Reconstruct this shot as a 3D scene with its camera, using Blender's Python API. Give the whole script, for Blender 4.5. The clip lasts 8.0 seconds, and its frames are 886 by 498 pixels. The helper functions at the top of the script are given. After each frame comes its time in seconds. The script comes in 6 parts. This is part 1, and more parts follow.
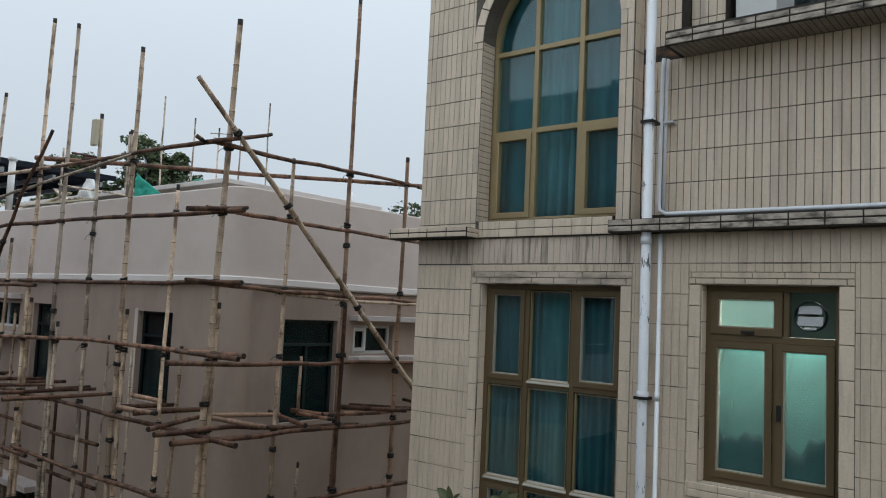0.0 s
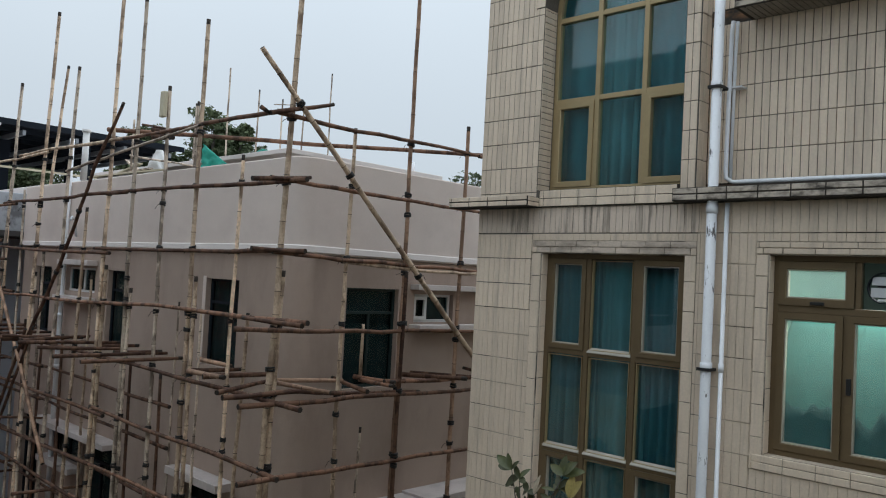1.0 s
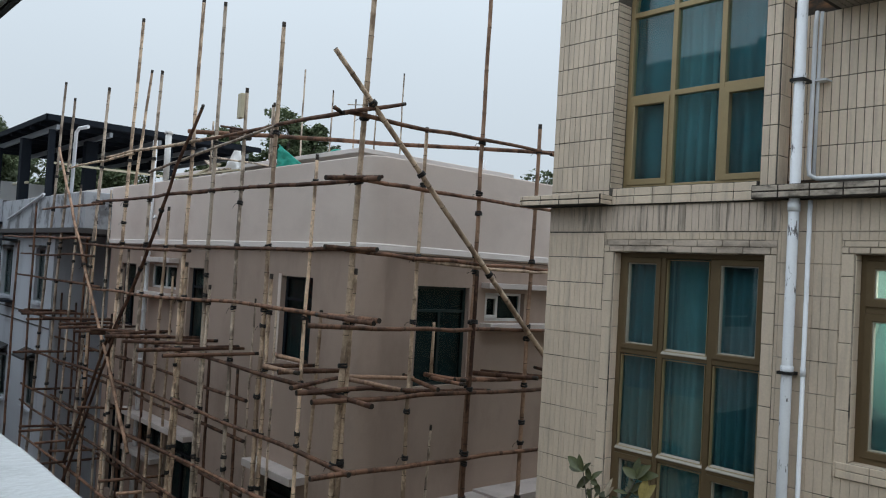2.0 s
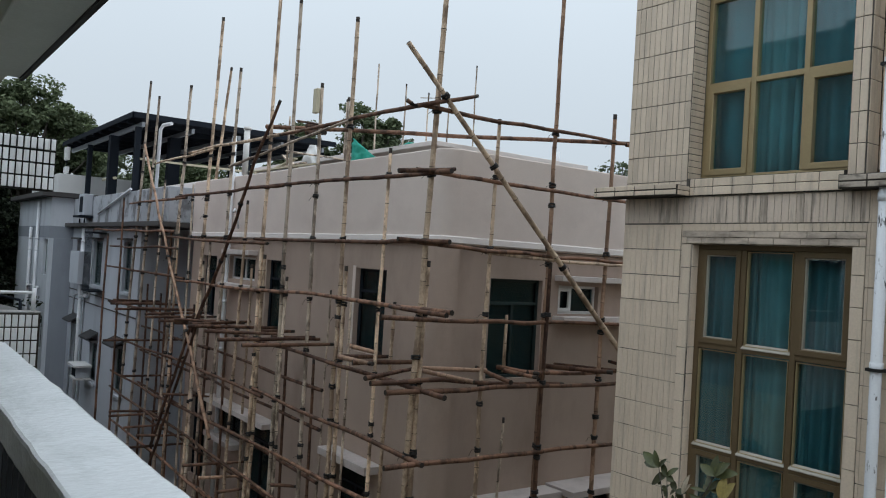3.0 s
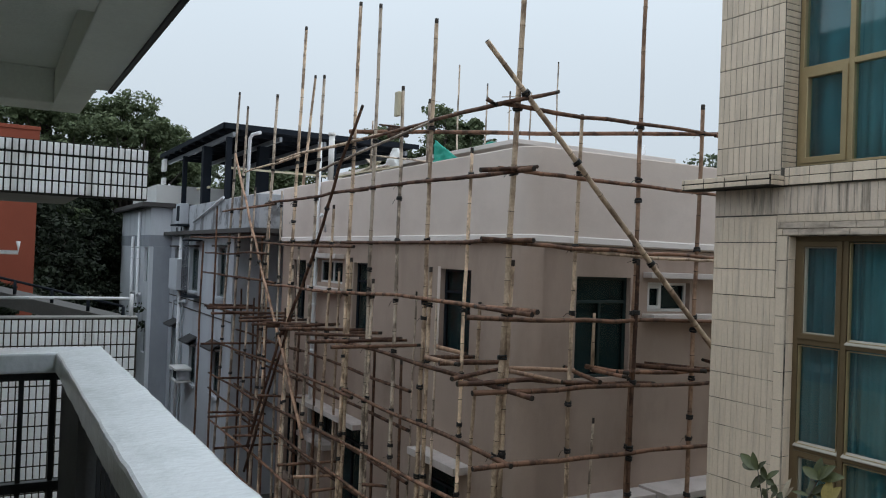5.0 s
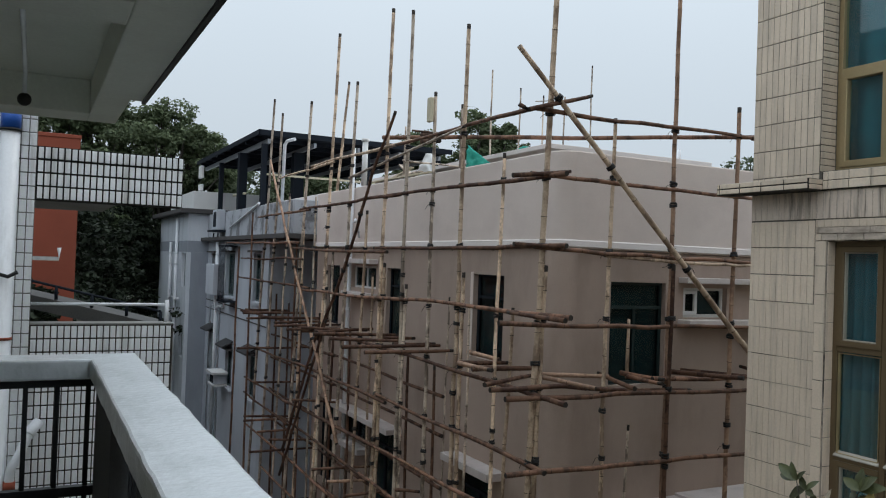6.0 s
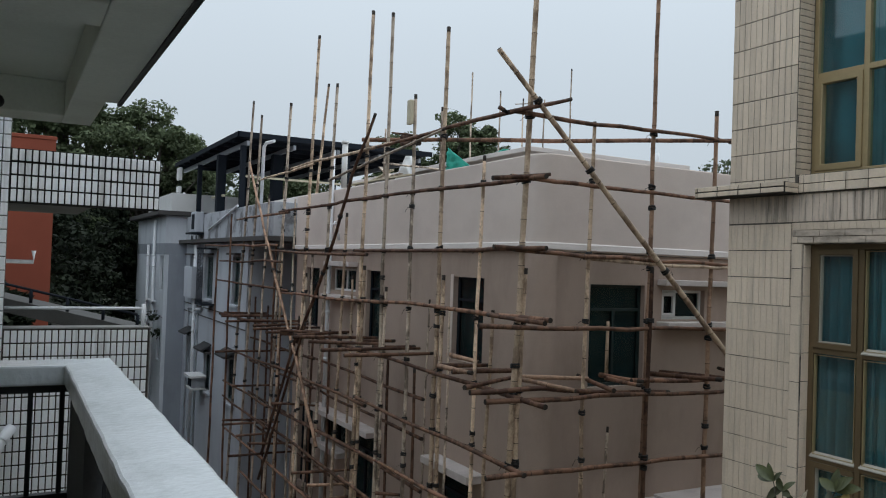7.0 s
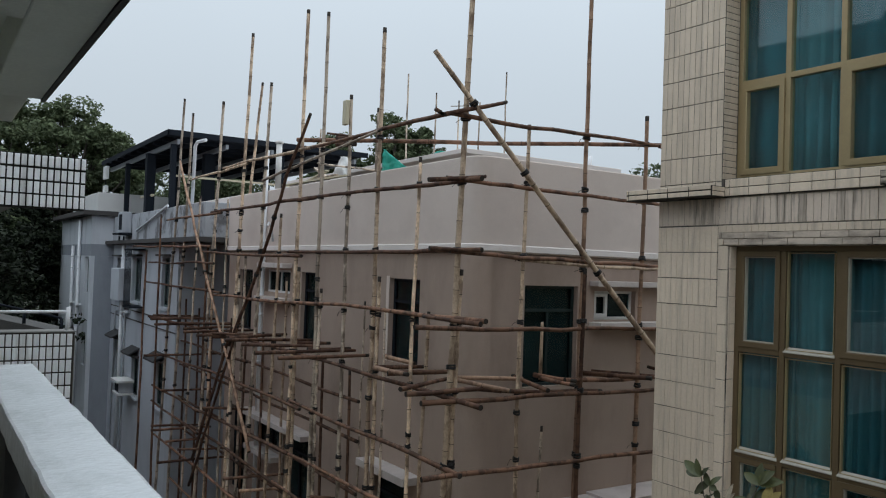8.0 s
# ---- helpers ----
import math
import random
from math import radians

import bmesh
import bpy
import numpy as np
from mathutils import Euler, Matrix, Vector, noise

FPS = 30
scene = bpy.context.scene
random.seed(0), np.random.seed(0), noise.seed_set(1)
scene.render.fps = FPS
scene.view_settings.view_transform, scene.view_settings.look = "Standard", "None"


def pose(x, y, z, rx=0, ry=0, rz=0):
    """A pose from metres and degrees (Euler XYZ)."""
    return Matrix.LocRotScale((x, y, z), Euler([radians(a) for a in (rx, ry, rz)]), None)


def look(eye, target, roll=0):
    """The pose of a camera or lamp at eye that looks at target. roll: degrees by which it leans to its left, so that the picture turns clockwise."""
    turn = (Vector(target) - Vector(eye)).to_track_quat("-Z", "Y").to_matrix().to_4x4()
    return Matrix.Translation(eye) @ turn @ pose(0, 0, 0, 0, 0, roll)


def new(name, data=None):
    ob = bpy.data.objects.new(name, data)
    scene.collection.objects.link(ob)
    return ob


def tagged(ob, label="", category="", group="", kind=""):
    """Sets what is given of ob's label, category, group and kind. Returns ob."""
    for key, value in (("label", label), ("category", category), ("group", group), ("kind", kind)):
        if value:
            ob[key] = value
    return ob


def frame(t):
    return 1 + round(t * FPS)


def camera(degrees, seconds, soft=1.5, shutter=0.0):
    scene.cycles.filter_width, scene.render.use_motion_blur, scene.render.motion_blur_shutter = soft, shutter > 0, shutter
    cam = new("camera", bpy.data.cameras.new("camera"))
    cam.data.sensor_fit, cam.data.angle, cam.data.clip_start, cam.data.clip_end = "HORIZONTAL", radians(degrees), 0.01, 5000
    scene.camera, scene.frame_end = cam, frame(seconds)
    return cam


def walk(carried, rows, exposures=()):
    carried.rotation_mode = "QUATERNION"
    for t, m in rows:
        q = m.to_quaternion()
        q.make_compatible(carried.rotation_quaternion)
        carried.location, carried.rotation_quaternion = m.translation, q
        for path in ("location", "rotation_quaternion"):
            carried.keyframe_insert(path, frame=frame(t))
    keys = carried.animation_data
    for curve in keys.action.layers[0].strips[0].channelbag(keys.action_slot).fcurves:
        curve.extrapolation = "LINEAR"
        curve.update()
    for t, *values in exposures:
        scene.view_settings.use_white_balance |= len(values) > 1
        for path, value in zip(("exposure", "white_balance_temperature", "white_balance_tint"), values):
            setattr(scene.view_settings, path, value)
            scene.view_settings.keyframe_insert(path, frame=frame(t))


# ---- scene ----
cam = camera(58.2, 8.0, soft=1.1)
PATH = [(t, pose(x, y, z, 90 + p, r, w)) for t, x, y, z, w, p, r in (
    (0.0, -0.039, -0.007, 0.026, -50.60, 4.54, -2.60),
    (0.5, -0.039, -0.008, 0.017, -48.21, 3.17, -2.89),
    (1.0, -0.041, -0.014, 0.014, -46.24, 2.18, -3.01),
    (1.5, -0.034, -0.010, 0.017, -43.65, 2.02, -3.16),
    (3.0, -0.021, -0.010, 0.010, -35.86, 0.96, -3.43),
    (3.5, -0.029, -0.007, 0.009, -33.01, 0.85, -3.21),
    (4.0, -0.020, -0.005, 0.006, -31.89, 0.78, -2.76),
    (4.5, -0.000, 0.000, -0.000, -31.56, 0.71, -2.63),
    (5.0, 0.034, 0.016, 0.002, -29.66, 0.69, -2.16),
    (6.5, 0.061, 0.013, 0.021, -26.98, 0.99, -2.16),
    (7.0, 0.066, 0.020, 0.022, -28.63, 1.15, -2.02),
    (7.5, 0.069, 0.005, 0.020, -32.15, 1.38, -1.985),
    (8.0, 0.062, 0.026, 0.023, -33.27, 1.41, -1.98))]
walk(cam, PATH, exposures=((0.0, 0.0), (1.5, 0.06), (3.0, 0.06), (4.0, 0.0), (5.0, 0.10), (6.5, -0.01), (7.5, -0.06), (8.0, -0.06)))

# ---------------------------------------------------------------- light: an overcast afternoon
SKY = (0.655, 0.745, 0.825, 1)
world = bpy.data.worlds.new("overcast")
scene.world = world
world.use_nodes = True
wn, wl = world.node_tree.nodes, world.node_tree.links
wn.clear()
w_out, w_bg, w_mix, w_sky, w_noise, w_ramp, w_tc = (wn.new(k) for k in (
    "ShaderNodeOutputWorld", "ShaderNodeBackground", "ShaderNodeMix", "ShaderNodeTexSky", "ShaderNodeTexNoise",
    "ShaderNodeMapRange", "ShaderNodeTexCoord"))
w_sky.sky_type, w_sky.sun_disc = "NISHITA", False
w_sky.sun_elevation, w_sky.sun_rotation = radians(52), radians(200)
w_sky.air_density, w_sky.dust_density = 1.0, 4.0
w_scale = wn.new("ShaderNodeVectorMath")
w_scale.operation = "SCALE"
w_scale.inputs["Scale"].default_value = 0.08
wl.new(w_sky.outputs["Color"], w_scale.inputs[0])
w_noise.inputs["Scale"].default_value = 1.6
w_noise.inputs["Detail"].default_value = 3
wl.new(w_tc.outputs["Generated"], w_noise.inputs["Vector"])
w_ramp.inputs["To Min"].default_value, w_ramp.inputs["To Max"].default_value = 0.82, 1.0
wl.new(w_noise.outputs["Fac"], w_ramp.inputs["Value"])
w_mix.data_type = "RGBA"
w_mix.inputs["B"].default_value = SKY
wl.new(w_ramp.outputs["Result"], w_mix.inputs["Factor"])
wl.new(w_scale.outputs["Vector"], w_mix.inputs["A"])
# an overcast sky is over twice as bright overhead as at the horizon
w_sep, w_up, w_lum, w_mul = (wn.new(k) for k in ("ShaderNodeSeparateXYZ", "ShaderNodeMath", "ShaderNodeMath", "ShaderNodeVectorMath"))
wl.new(w_tc.outputs["Generated"], w_sep.inputs[0])
w_up.operation = "MAXIMUM"
w_up.inputs[1].default_value = 0.0
wl.new(w_sep.outputs["Z"], w_up.inputs[0])
w_lum.operation = "MULTIPLY_ADD"
w_lum.inputs[1].default_value, w_lum.inputs[2].default_value = 1.45, 0.88
w_sq = wn.new("ShaderNodeMath")
w_sq.operation = "POWER"
w_sq.inputs[1].default_value = 1.7
wl.new(w_up.outputs[0], w_sq.inputs[0])
wl.new(w_sq.outputs[0], w_lum.inputs[0])
w_mul.operation = "SCALE"
wl.new(w_mix.outputs["Result"], w_mul.inputs[0])
wl.new(w_lum.outputs[0], w_mul.inputs["Scale"])
wl.new(w_mul.outputs["Vector"], w_bg.inputs["Color"])
w_bg.inputs["Strength"].default_value = 1.0
wl.new(w_bg.outputs["Background"], w_out.inputs["Surface"])

sun_data = bpy.data.lights.new("sun", "SUN")
sun_data.energy, sun_data.angle, sun_data.color = 0.6, radians(30), (1, 0.96, 0.9)
sun = new("sun", sun_data)
sun.matrix_world = look((8, 3, 15), (0, 0, 0))


# ---------------------------------------------------------------- materials
def mat(name, col, rough=0.7, metal=0.0, vary=0.12, scale=3.0, fine=60.0, bump=0.15, dirt=None, dirt_amount=0.0,
        dirt_scale=(1.2, 1.2, 0.5), object_vary=0.0, spec=0.4, dirt_from=0.5, dirt_soft=0.25):
    """A surface with broad and fine variation, stains of another colour, and a fine relief."""
    m = bpy.data.materials.new(name)
    m.use_nodes = True
    n, l = m.node_tree.nodes, m.node_tree.links
    b = n["Principled BSDF"]
    b.inputs["Roughness"].default_value, b.inputs["Metallic"].default_value = rough, metal
    b.inputs["Specular IOR Level"].default_value = spec
    tc = n.new("ShaderNodeNewGeometry")
    big, small = n.new("ShaderNodeTexNoise"), n.new("ShaderNodeTexNoise")
    big.inputs["Scale"].default_value, big.inputs["Detail"].default_value = scale, 5
    small.inputs["Scale"].default_value, small.inputs["Detail"].default_value = fine, 3
    l.new(tc.outputs["Position"], big.inputs["Vector"])
    l.new(tc.outputs["Position"], small.inputs["Vector"])
    add = n.new("ShaderNodeMath")
    add.operation = "ADD"
    l.new(big.outputs["Fac"], add.inputs[0])
    l.new(small.outputs["Fac"], add.inputs[1])
    rng = n.new("ShaderNodeMapRange")
    rng.inputs["From Min"].default_value, rng.inputs["From Max"].default_value = 0.6, 1.4
    rng.inputs["To Min"].default_value, rng.inputs["To Max"].default_value = 1 - vary, 1 + vary
    l.new(add.outputs[0], rng.inputs["Value"])
    value = rng.outputs["Result"]
    if object_vary:
        info = n.new("ShaderNodeObjectInfo")
        r2 = n.new("ShaderNodeMapRange")
        r2.inputs["To Min"].default_value, r2.inputs["To Max"].default_value = 1 - object_vary, 1 + object_vary
        l.new(info.outputs["Random"], r2.inputs["Value"])
        mul = n.new("ShaderNodeMath")
        mul.operation = "MULTIPLY"
        l.new(value, mul.inputs[0])
        l.new(r2.outputs["Result"], mul.inputs[1])
        value = mul.outputs[0]
    tint = n.new("ShaderNodeVectorMath")
    tint.operation = "SCALE"
    tint.inputs[0].default_value = col
    l.new(value, tint.inputs["Scale"])
    colour = tint.outputs["Vector"]
    if dirt:
        mp, dn, dr, mx = (n.new(k) for k in ("ShaderNodeMapping", "ShaderNodeTexNoise", "ShaderNodeMapRange", "ShaderNodeMix"))
        mp.inputs["Scale"].default_value = dirt_scale
        dn.inputs["Scale"].default_value, dn.inputs["Detail"].default_value, dn.inputs["Roughness"].default_value = 1.5, 8, 0.65
        dr.inputs["From Min"].default_value, dr.inputs["From Max"].default_value = dirt_from, dirt_from + dirt_soft
        dr.inputs["To Max"].default_value = dirt_amount
        mx.data_type = "RGBA"
        mx.inputs["B"].default_value = (*dirt, 1)
        l.new(tc.outputs["Position"], mp.inputs["Vector"])
        l.new(mp.outputs["Vector"], dn.inputs["Vector"])
        l.new(dn.outputs["Fac"], dr.inputs["Value"])
        l.new(dr.outputs["Result"], mx.inputs["Factor"])
        l.new(colour, mx.inputs["A"])
        colour = mx.outputs["Result"]
    l.new(colour, b.inputs["Base Color"])
    if bump:
        bp = n.new("ShaderNodeBump")
        bp.inputs["Strength"].default_value, bp.inputs["Distance"].default_value = bump, 0.01
        l.new(add.outputs[0], bp.inputs["Height"])
        l.new(bp.outputs["Normal"], b.inputs["Normal"])
    return m


def sheen(n, l, ior):
    """Mirror share of a pane by the angle of view, alike on both of its faces."""
    lw, pw, ma = n.new("ShaderNodeLayerWeight"), n.new("ShaderNodeMath"), n.new("ShaderNodeMath")
    lw.inputs["Blend"].default_value = 0.5
    f0 = ((ior - 1) / (ior + 1)) ** 2
    pw.operation, ma.operation = "POWER", "MULTIPLY_ADD"
    pw.inputs[1].default_value = 5
    ma.inputs[1].default_value, ma.inputs[2].default_value = 1 - f0, f0
    l.new(lw.outputs["Facing"], pw.inputs[0])
    l.new(pw.outputs[0], ma.inputs[0])
    return ma.outputs[0]


def glass(name, tint, rough=0.02, gloss=1.0, ior=1.5):
    """Window glass: tinted see-through, with a sharp reflection."""
    m = bpy.data.materials.new(name)
    m.use_nodes = True
    n, l = m.node_tree.nodes, m.node_tree.links
    n.remove(n["Principled BSDF"])
    tr, gl, mx = (n.new(k) for k in ("ShaderNodeBsdfTransparent", "ShaderNodeBsdfGlossy", "ShaderNodeMixShader"))
    tr.inputs["Color"].default_value = (*tint, 1)
    gl.inputs["Roughness"].default_value = rough
    gl.inputs["Color"].default_value = (gloss, gloss, gloss, 1)
    l.new(sheen(n, l, ior), mx.inputs["Fac"])
    l.new(tr.outputs["BSDF"], mx.inputs[1])
    l.new(gl.outputs["BSDF"], mx.inputs[2])
    l.new(mx.outputs["Shader"], n["Material Output"].inputs["Surface"])
    return m


def frosted(name, tint):
    """Frosted glass: scatters the light from behind and blurs what stands close to it."""
    m = bpy.data.materials.new(name)
    m.use_nodes = True
    n, l = m.node_tree.nodes, m.node_tree.links
    n.remove(n["Principled BSDF"])
    tl, rf, df, gl, m0, m1, m2 = (n.new(k) for k in (
        "ShaderNodeBsdfTranslucent", "ShaderNodeBsdfRefraction", "ShaderNodeBsdfDiffuse", "ShaderNodeBsdfGlossy",
        "ShaderNodeMixShader", "ShaderNodeMixShader", "ShaderNodeMixShader"))
    tl.inputs["Color"].default_value = (*tint, 1)
    rf.inputs["Color"].default_value = (*tint, 1)
    rf.inputs["Roughness"].default_value, rf.inputs["IOR"].default_value = 0.20, 1.12
    df.inputs["Color"].default_value = (*tint, 1)
    gl.inputs["Roughness"].default_value = 0.15
    m0.inputs["Fac"].default_value = 0.9
    m1.inputs["Fac"].default_value = 0.04
    l.new(tl.outputs["BSDF"], m0.inputs[1])
    l.new(rf.outputs["BSDF"], m0.inputs[2])
    l.new(m0.outputs["Shader"], m1.inputs[1])
    l.new(df.outputs["BSDF"], m1.inputs[2])
    l.new(sheen(n, l, 1.4), m2.inputs["Fac"])
    l.new(m1.outputs["Shader"], m2.inputs[1])
    l.new(gl.outputs["BSDF"], m2.inputs[2])
    l.new(m2.outputs["Shader"], n["Material Output"].inputs["Surface"])
    return m


M_TILE = mat("beige_glazed_tile", (0.70, 0.580, 0.455), 0.35, vary=0.10, scale=1.2, bump=0.05, dirt=(0.17, 0.15, 0.12),
             dirt_amount=0.4, dirt_scale=(7, 7, 0.7), object_vary=0.08)
M_GROUT_DARK = mat("black_joint", (0.045, 0.038, 0.032), 0.95, vary=0.3)
M_GROUT = mat("grey_joint", (0.44, 0.37, 0.295), 0.95, vary=0.3, scale=2, dirt=(0.035, 0.03, 0.024), dirt_amount=0.92, dirt_scale=(1.7, 1.7, 1.3),
              dirt_from=0.50, dirt_soft=0.10)
M_TILE_MOULD = mat("mouldy_beige_tile", (0.50, 0.43, 0.355), 0.45, vary=0.15, scale=1.2, bump=0.05, dirt=(0.05, 0.042, 0.034), dirt_amount=0.95, dirt_scale=(5, 4, 7), dirt_from=0.45, dirt_soft=0.2)
M_MOULD = mat("black_mouldy_joint", (0.016, 0.015, 0.013), 0.95, vary=0.4)
M_GROUT_MID = mat("brown_joint", (0.12, 0.105, 0.088), 0.95, vary=0.45, scale=3)
M_GROUT_GREY = mat("pale_grey_joint", (0.20, 0.195, 0.185), 0.95, vary=0.3, scale=3)
M_WTILE = mat("white_glazed_tile", (0.88, 0.89, 0.90), 0.3, vary=0.07, scale=1.5, bump=0.03, dirt=(0.22, 0.185, 0.14),
              dirt_amount=0.75, dirt_scale=(6, 6, 0.5), object_vary=0.08, dirt_from=0.505)
M_BEIGE = mat("beige_render", (0.71, 0.615, 0.56), 0.9, vary=0.08, scale=0.8, fine=90, bump=0.3, dirt=(0.58, 0.49, 0.445),
              dirt_amount=0.55, dirt_scale=(0.5, 0.5, 0.7), dirt_from=0.46)
# M_BEIGE render made darker to stand for the poorer light below the parapet
M_BEIGE_SHADED = mat("shaded_beige_render", (0.425, 0.330, 0.276), 0.92, vary=0.12, scale=0.8, fine=90, bump=0.35, dirt=(0.295, 0.222, 0.182),
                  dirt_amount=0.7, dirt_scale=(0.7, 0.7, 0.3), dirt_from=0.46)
M_LEDGE = mat("weathered_ledge", (0.60, 0.54, 0.515), 0.92, vary=0.12, scale=1.5, dirt=(0.34, 0.30, 0.285), dirt_amount=0.6)
M_BAND = mat("pale_render", (0.74, 0.68, 0.65), 0.9, vary=0.07, scale=1.5)
M_GREY = mat("blue_grey_paint", (0.475, 0.505, 0.55), 0.85, vary=0.07, scale=0.7, dirt=(0.29, 0.31, 0.345), dirt_amount=0.7,
             dirt_scale=(0.8, 0.8, 0.18), dirt_from=0.50, dirt_soft=0.2)
M_GREY_PALE = mat("pale_blue_grey_paint", (0.62, 0.655, 0.70), 0.85, vary=0.07, scale=0.7, dirt=(0.40, 0.425, 0.46), dirt_amount=0.6,
                  dirt_scale=(0.8, 0.8, 0.18), dirt_from=0.50, dirt_soft=0.2)
M_GREY_MID = mat("slate_grey_surface", (0.30, 0.325, 0.365), 0.85, vary=0.1, scale=0.7, dirt=(0.20, 0.215, 0.24), dirt_amount=0.6, dirt_scale=(0.8, 0.8, 0.3))
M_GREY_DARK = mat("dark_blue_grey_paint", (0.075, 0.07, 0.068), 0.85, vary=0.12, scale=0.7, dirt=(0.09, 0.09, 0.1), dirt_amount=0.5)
M_GREY_STAIN = mat("stained_blue_grey_paint", (0.42, 0.44, 0.475), 0.88, vary=0.12, scale=1.2, dirt=(0.13, 0.13, 0.135), dirt_amount=0.85,
                   dirt_scale=(0.9, 0.9, 0.7), dirt_from=0.50, dirt_soft=0.10)
M_CAP = mat("white_gloss_paint", (0.87, 0.925, 0.965), 0.26, vary=0.04, scale=4, fine=40, bump=0.25, dirt=(0.64, 0.71, 0.73),
            dirt_amount=0.75, dirt_scale=(5, 2, 3))
M_SOFFIT = mat("grey_white_ceiling_paint", (0.72, 0.76, 0.70), 0.85, vary=0.06, scale=2, dirt=(0.55, 0.58, 0.53), dirt_amount=0.4)
M_RAILDARK = mat("dark_grey_steel_paint", (0.035, 0.038, 0.042), 0.5, vary=0.2)
M_PIER = mat("dark_grey_wall_paint", (0.10, 0.105, 0.11), 0.8, vary=0.12)
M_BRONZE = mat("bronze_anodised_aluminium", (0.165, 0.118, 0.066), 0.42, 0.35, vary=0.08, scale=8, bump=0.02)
# the same bronze in a brighter tone, coloured as the light catches it
M_BRONZE_LIT = mat("lit_bronze_aluminium", (0.40, 0.31, 0.17), 0.38, 0.35, vary=0.08, scale=8, bump=0.02)
M_BEAD = mat("pale_glazing_bead", (0.40, 0.37, 0.31), 0.5, vary=0.1)
M_PVC = mat("white_pvc", (0.78, 0.80, 0.83), 0.35, vary=0.05, scale=5, dirt=(0.2, 0.19, 0.17), dirt_amount=0.35, dirt_scale=(6, 6, 1.2))
M_WHITE = mat("white_paint", (0.68, 0.68, 0.67), 0.6, vary=0.06)
M_CURTAIN = mat("teal_curtain", (0.04, 0.165, 0.20), 0.85, vary=0.25, scale=6, fine=120)
M_SHEER = mat("pale_teal_curtain", (0.11, 0.25, 0.28), 0.85, vary=0.25, scale=6, fine=120)
M_CURTAIN_DULL = mat("dull_teal_curtain", (0.055, 0.140, 0.162), 0.85, vary=0.25, scale=6, fine=120)
M_SHEER_DULL = mat("dull_pale_teal_curtain", (0.125, 0.235, 0.255), 0.85, vary=0.25, scale=6, fine=120)
M_ROOM = mat("dim_room_wall", (0.35, 0.34, 0.31), 0.9)
# darkness of the rooms is put into this base colour
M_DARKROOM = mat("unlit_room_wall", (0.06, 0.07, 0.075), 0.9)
M_STEEL = mat("dark_blue_steel", (0.013, 0.017, 0.024), 0.8, 0.0, vary=0.2, spec=0.15)
M_CONC = mat("stained_concrete", (0.24, 0.24, 0.23), 0.92, vary=0.2, scale=1.5, dirt=(0.1, 0.1, 0.09), dirt_amount=0.6)
M_GROUND = mat("asphalt_and_soil", (0.06, 0.06, 0.055), 0.95, vary=0.3, scale=0.3, dirt=(0.04, 0.05, 0.025), dirt_amount=0.8, dirt_scale=(0.05, 0.05, 0.05))
M_SOIL = mat("forest_floor", (0.03, 0.035, 0.02), 0.95, vary=0.4, scale=0.5)
def foliage(name, dark, light):
    """Leaves that differ from one another, with a little light through them."""
    m = bpy.data.materials.new(name)
    m.use_nodes = True
    n, l = m.node_tree.nodes, m.node_tree.links
    b = n["Principled BSDF"]
    b.inputs["Roughness"].default_value, b.inputs["Specular IOR Level"].default_value = 0.7, 0.2
    geo, big, add, mx = (n.new(k) for k in ("ShaderNodeNewGeometry", "ShaderNodeTexNoise", "ShaderNodeMath", "ShaderNodeMix"))
    big.inputs["Scale"].default_value, big.inputs["Detail"].default_value = 0.55, 3
    l.new(geo.outputs["Position"], big.inputs["Vector"])
    add.operation = "MULTIPLY"
    l.new(geo.outputs["Random Per Island"], add.inputs[0])
    l.new(big.outputs["Fac"], add.inputs[1])
    mx.data_type = "RGBA"
    mx.inputs["A"].default_value, mx.inputs["B"].default_value = (*dark, 1), (*light, 1)
    gain = n.new("ShaderNodeMapRange")
    gain.inputs["From Max"].default_value = 0.6
    l.new(add.outputs[0], gain.inputs["Value"])
    l.new(gain.outputs["Result"], mx.inputs["Factor"])
    l.new(mx.outputs["Result"], b.inputs["Base Color"])
    tl, ms = n.new("ShaderNodeBsdfTranslucent"), n.new("ShaderNodeMixShader")
    l.new(mx.outputs["Result"], tl.inputs["Color"])
    ms.inputs["Fac"].default_value = 0.22
    l.new(b.outputs["BSDF"], ms.inputs[1])
    l.new(tl.outputs["BSDF"], ms.inputs[2])
    l.new(ms.outputs["Shader"], n["Material Output"].inputs["Surface"])
    return m


M_LEAF = foliage("dark_green_leaf", (0.07, 0.095, 0.05), (0.19, 0.23, 0.125))
M_LEAF2 = foliage("mid_green_leaf", (0.09, 0.12, 0.07), (0.24, 0.28, 0.18))
# leaf colour near black, with the shade under taller trees painted in
M_LEAF_SHADED = foliage("shaded_green_leaf", (0.006, 0.010, 0.006), (0.034, 0.046, 0.026))
M_BARK = mat("bark", (0.07, 0.06, 0.05), 0.9, vary=0.3, scale=6)
M_RED = mat("red_brown_paint", (0.29, 0.072, 0.04), 0.8, vary=0.15, scale=1.5)
M_TARP = mat("green_plastic_net", (0.02, 0.36, 0.27), 0.6, vary=0.2, scale=5)
M_BLUE = mat("blue_plastic", (0.02, 0.10, 0.42), 0.4)
M_BLACK = mat("black_rubber", (0.012, 0.012, 0.012), 0.6)
M_CREAM = mat("cream_plastic", (0.52, 0.47, 0.34), 0.6, vary=0.08)
M_FAN = mat("grey_white_plastic", (0.45, 0.46, 0.47), 0.4)
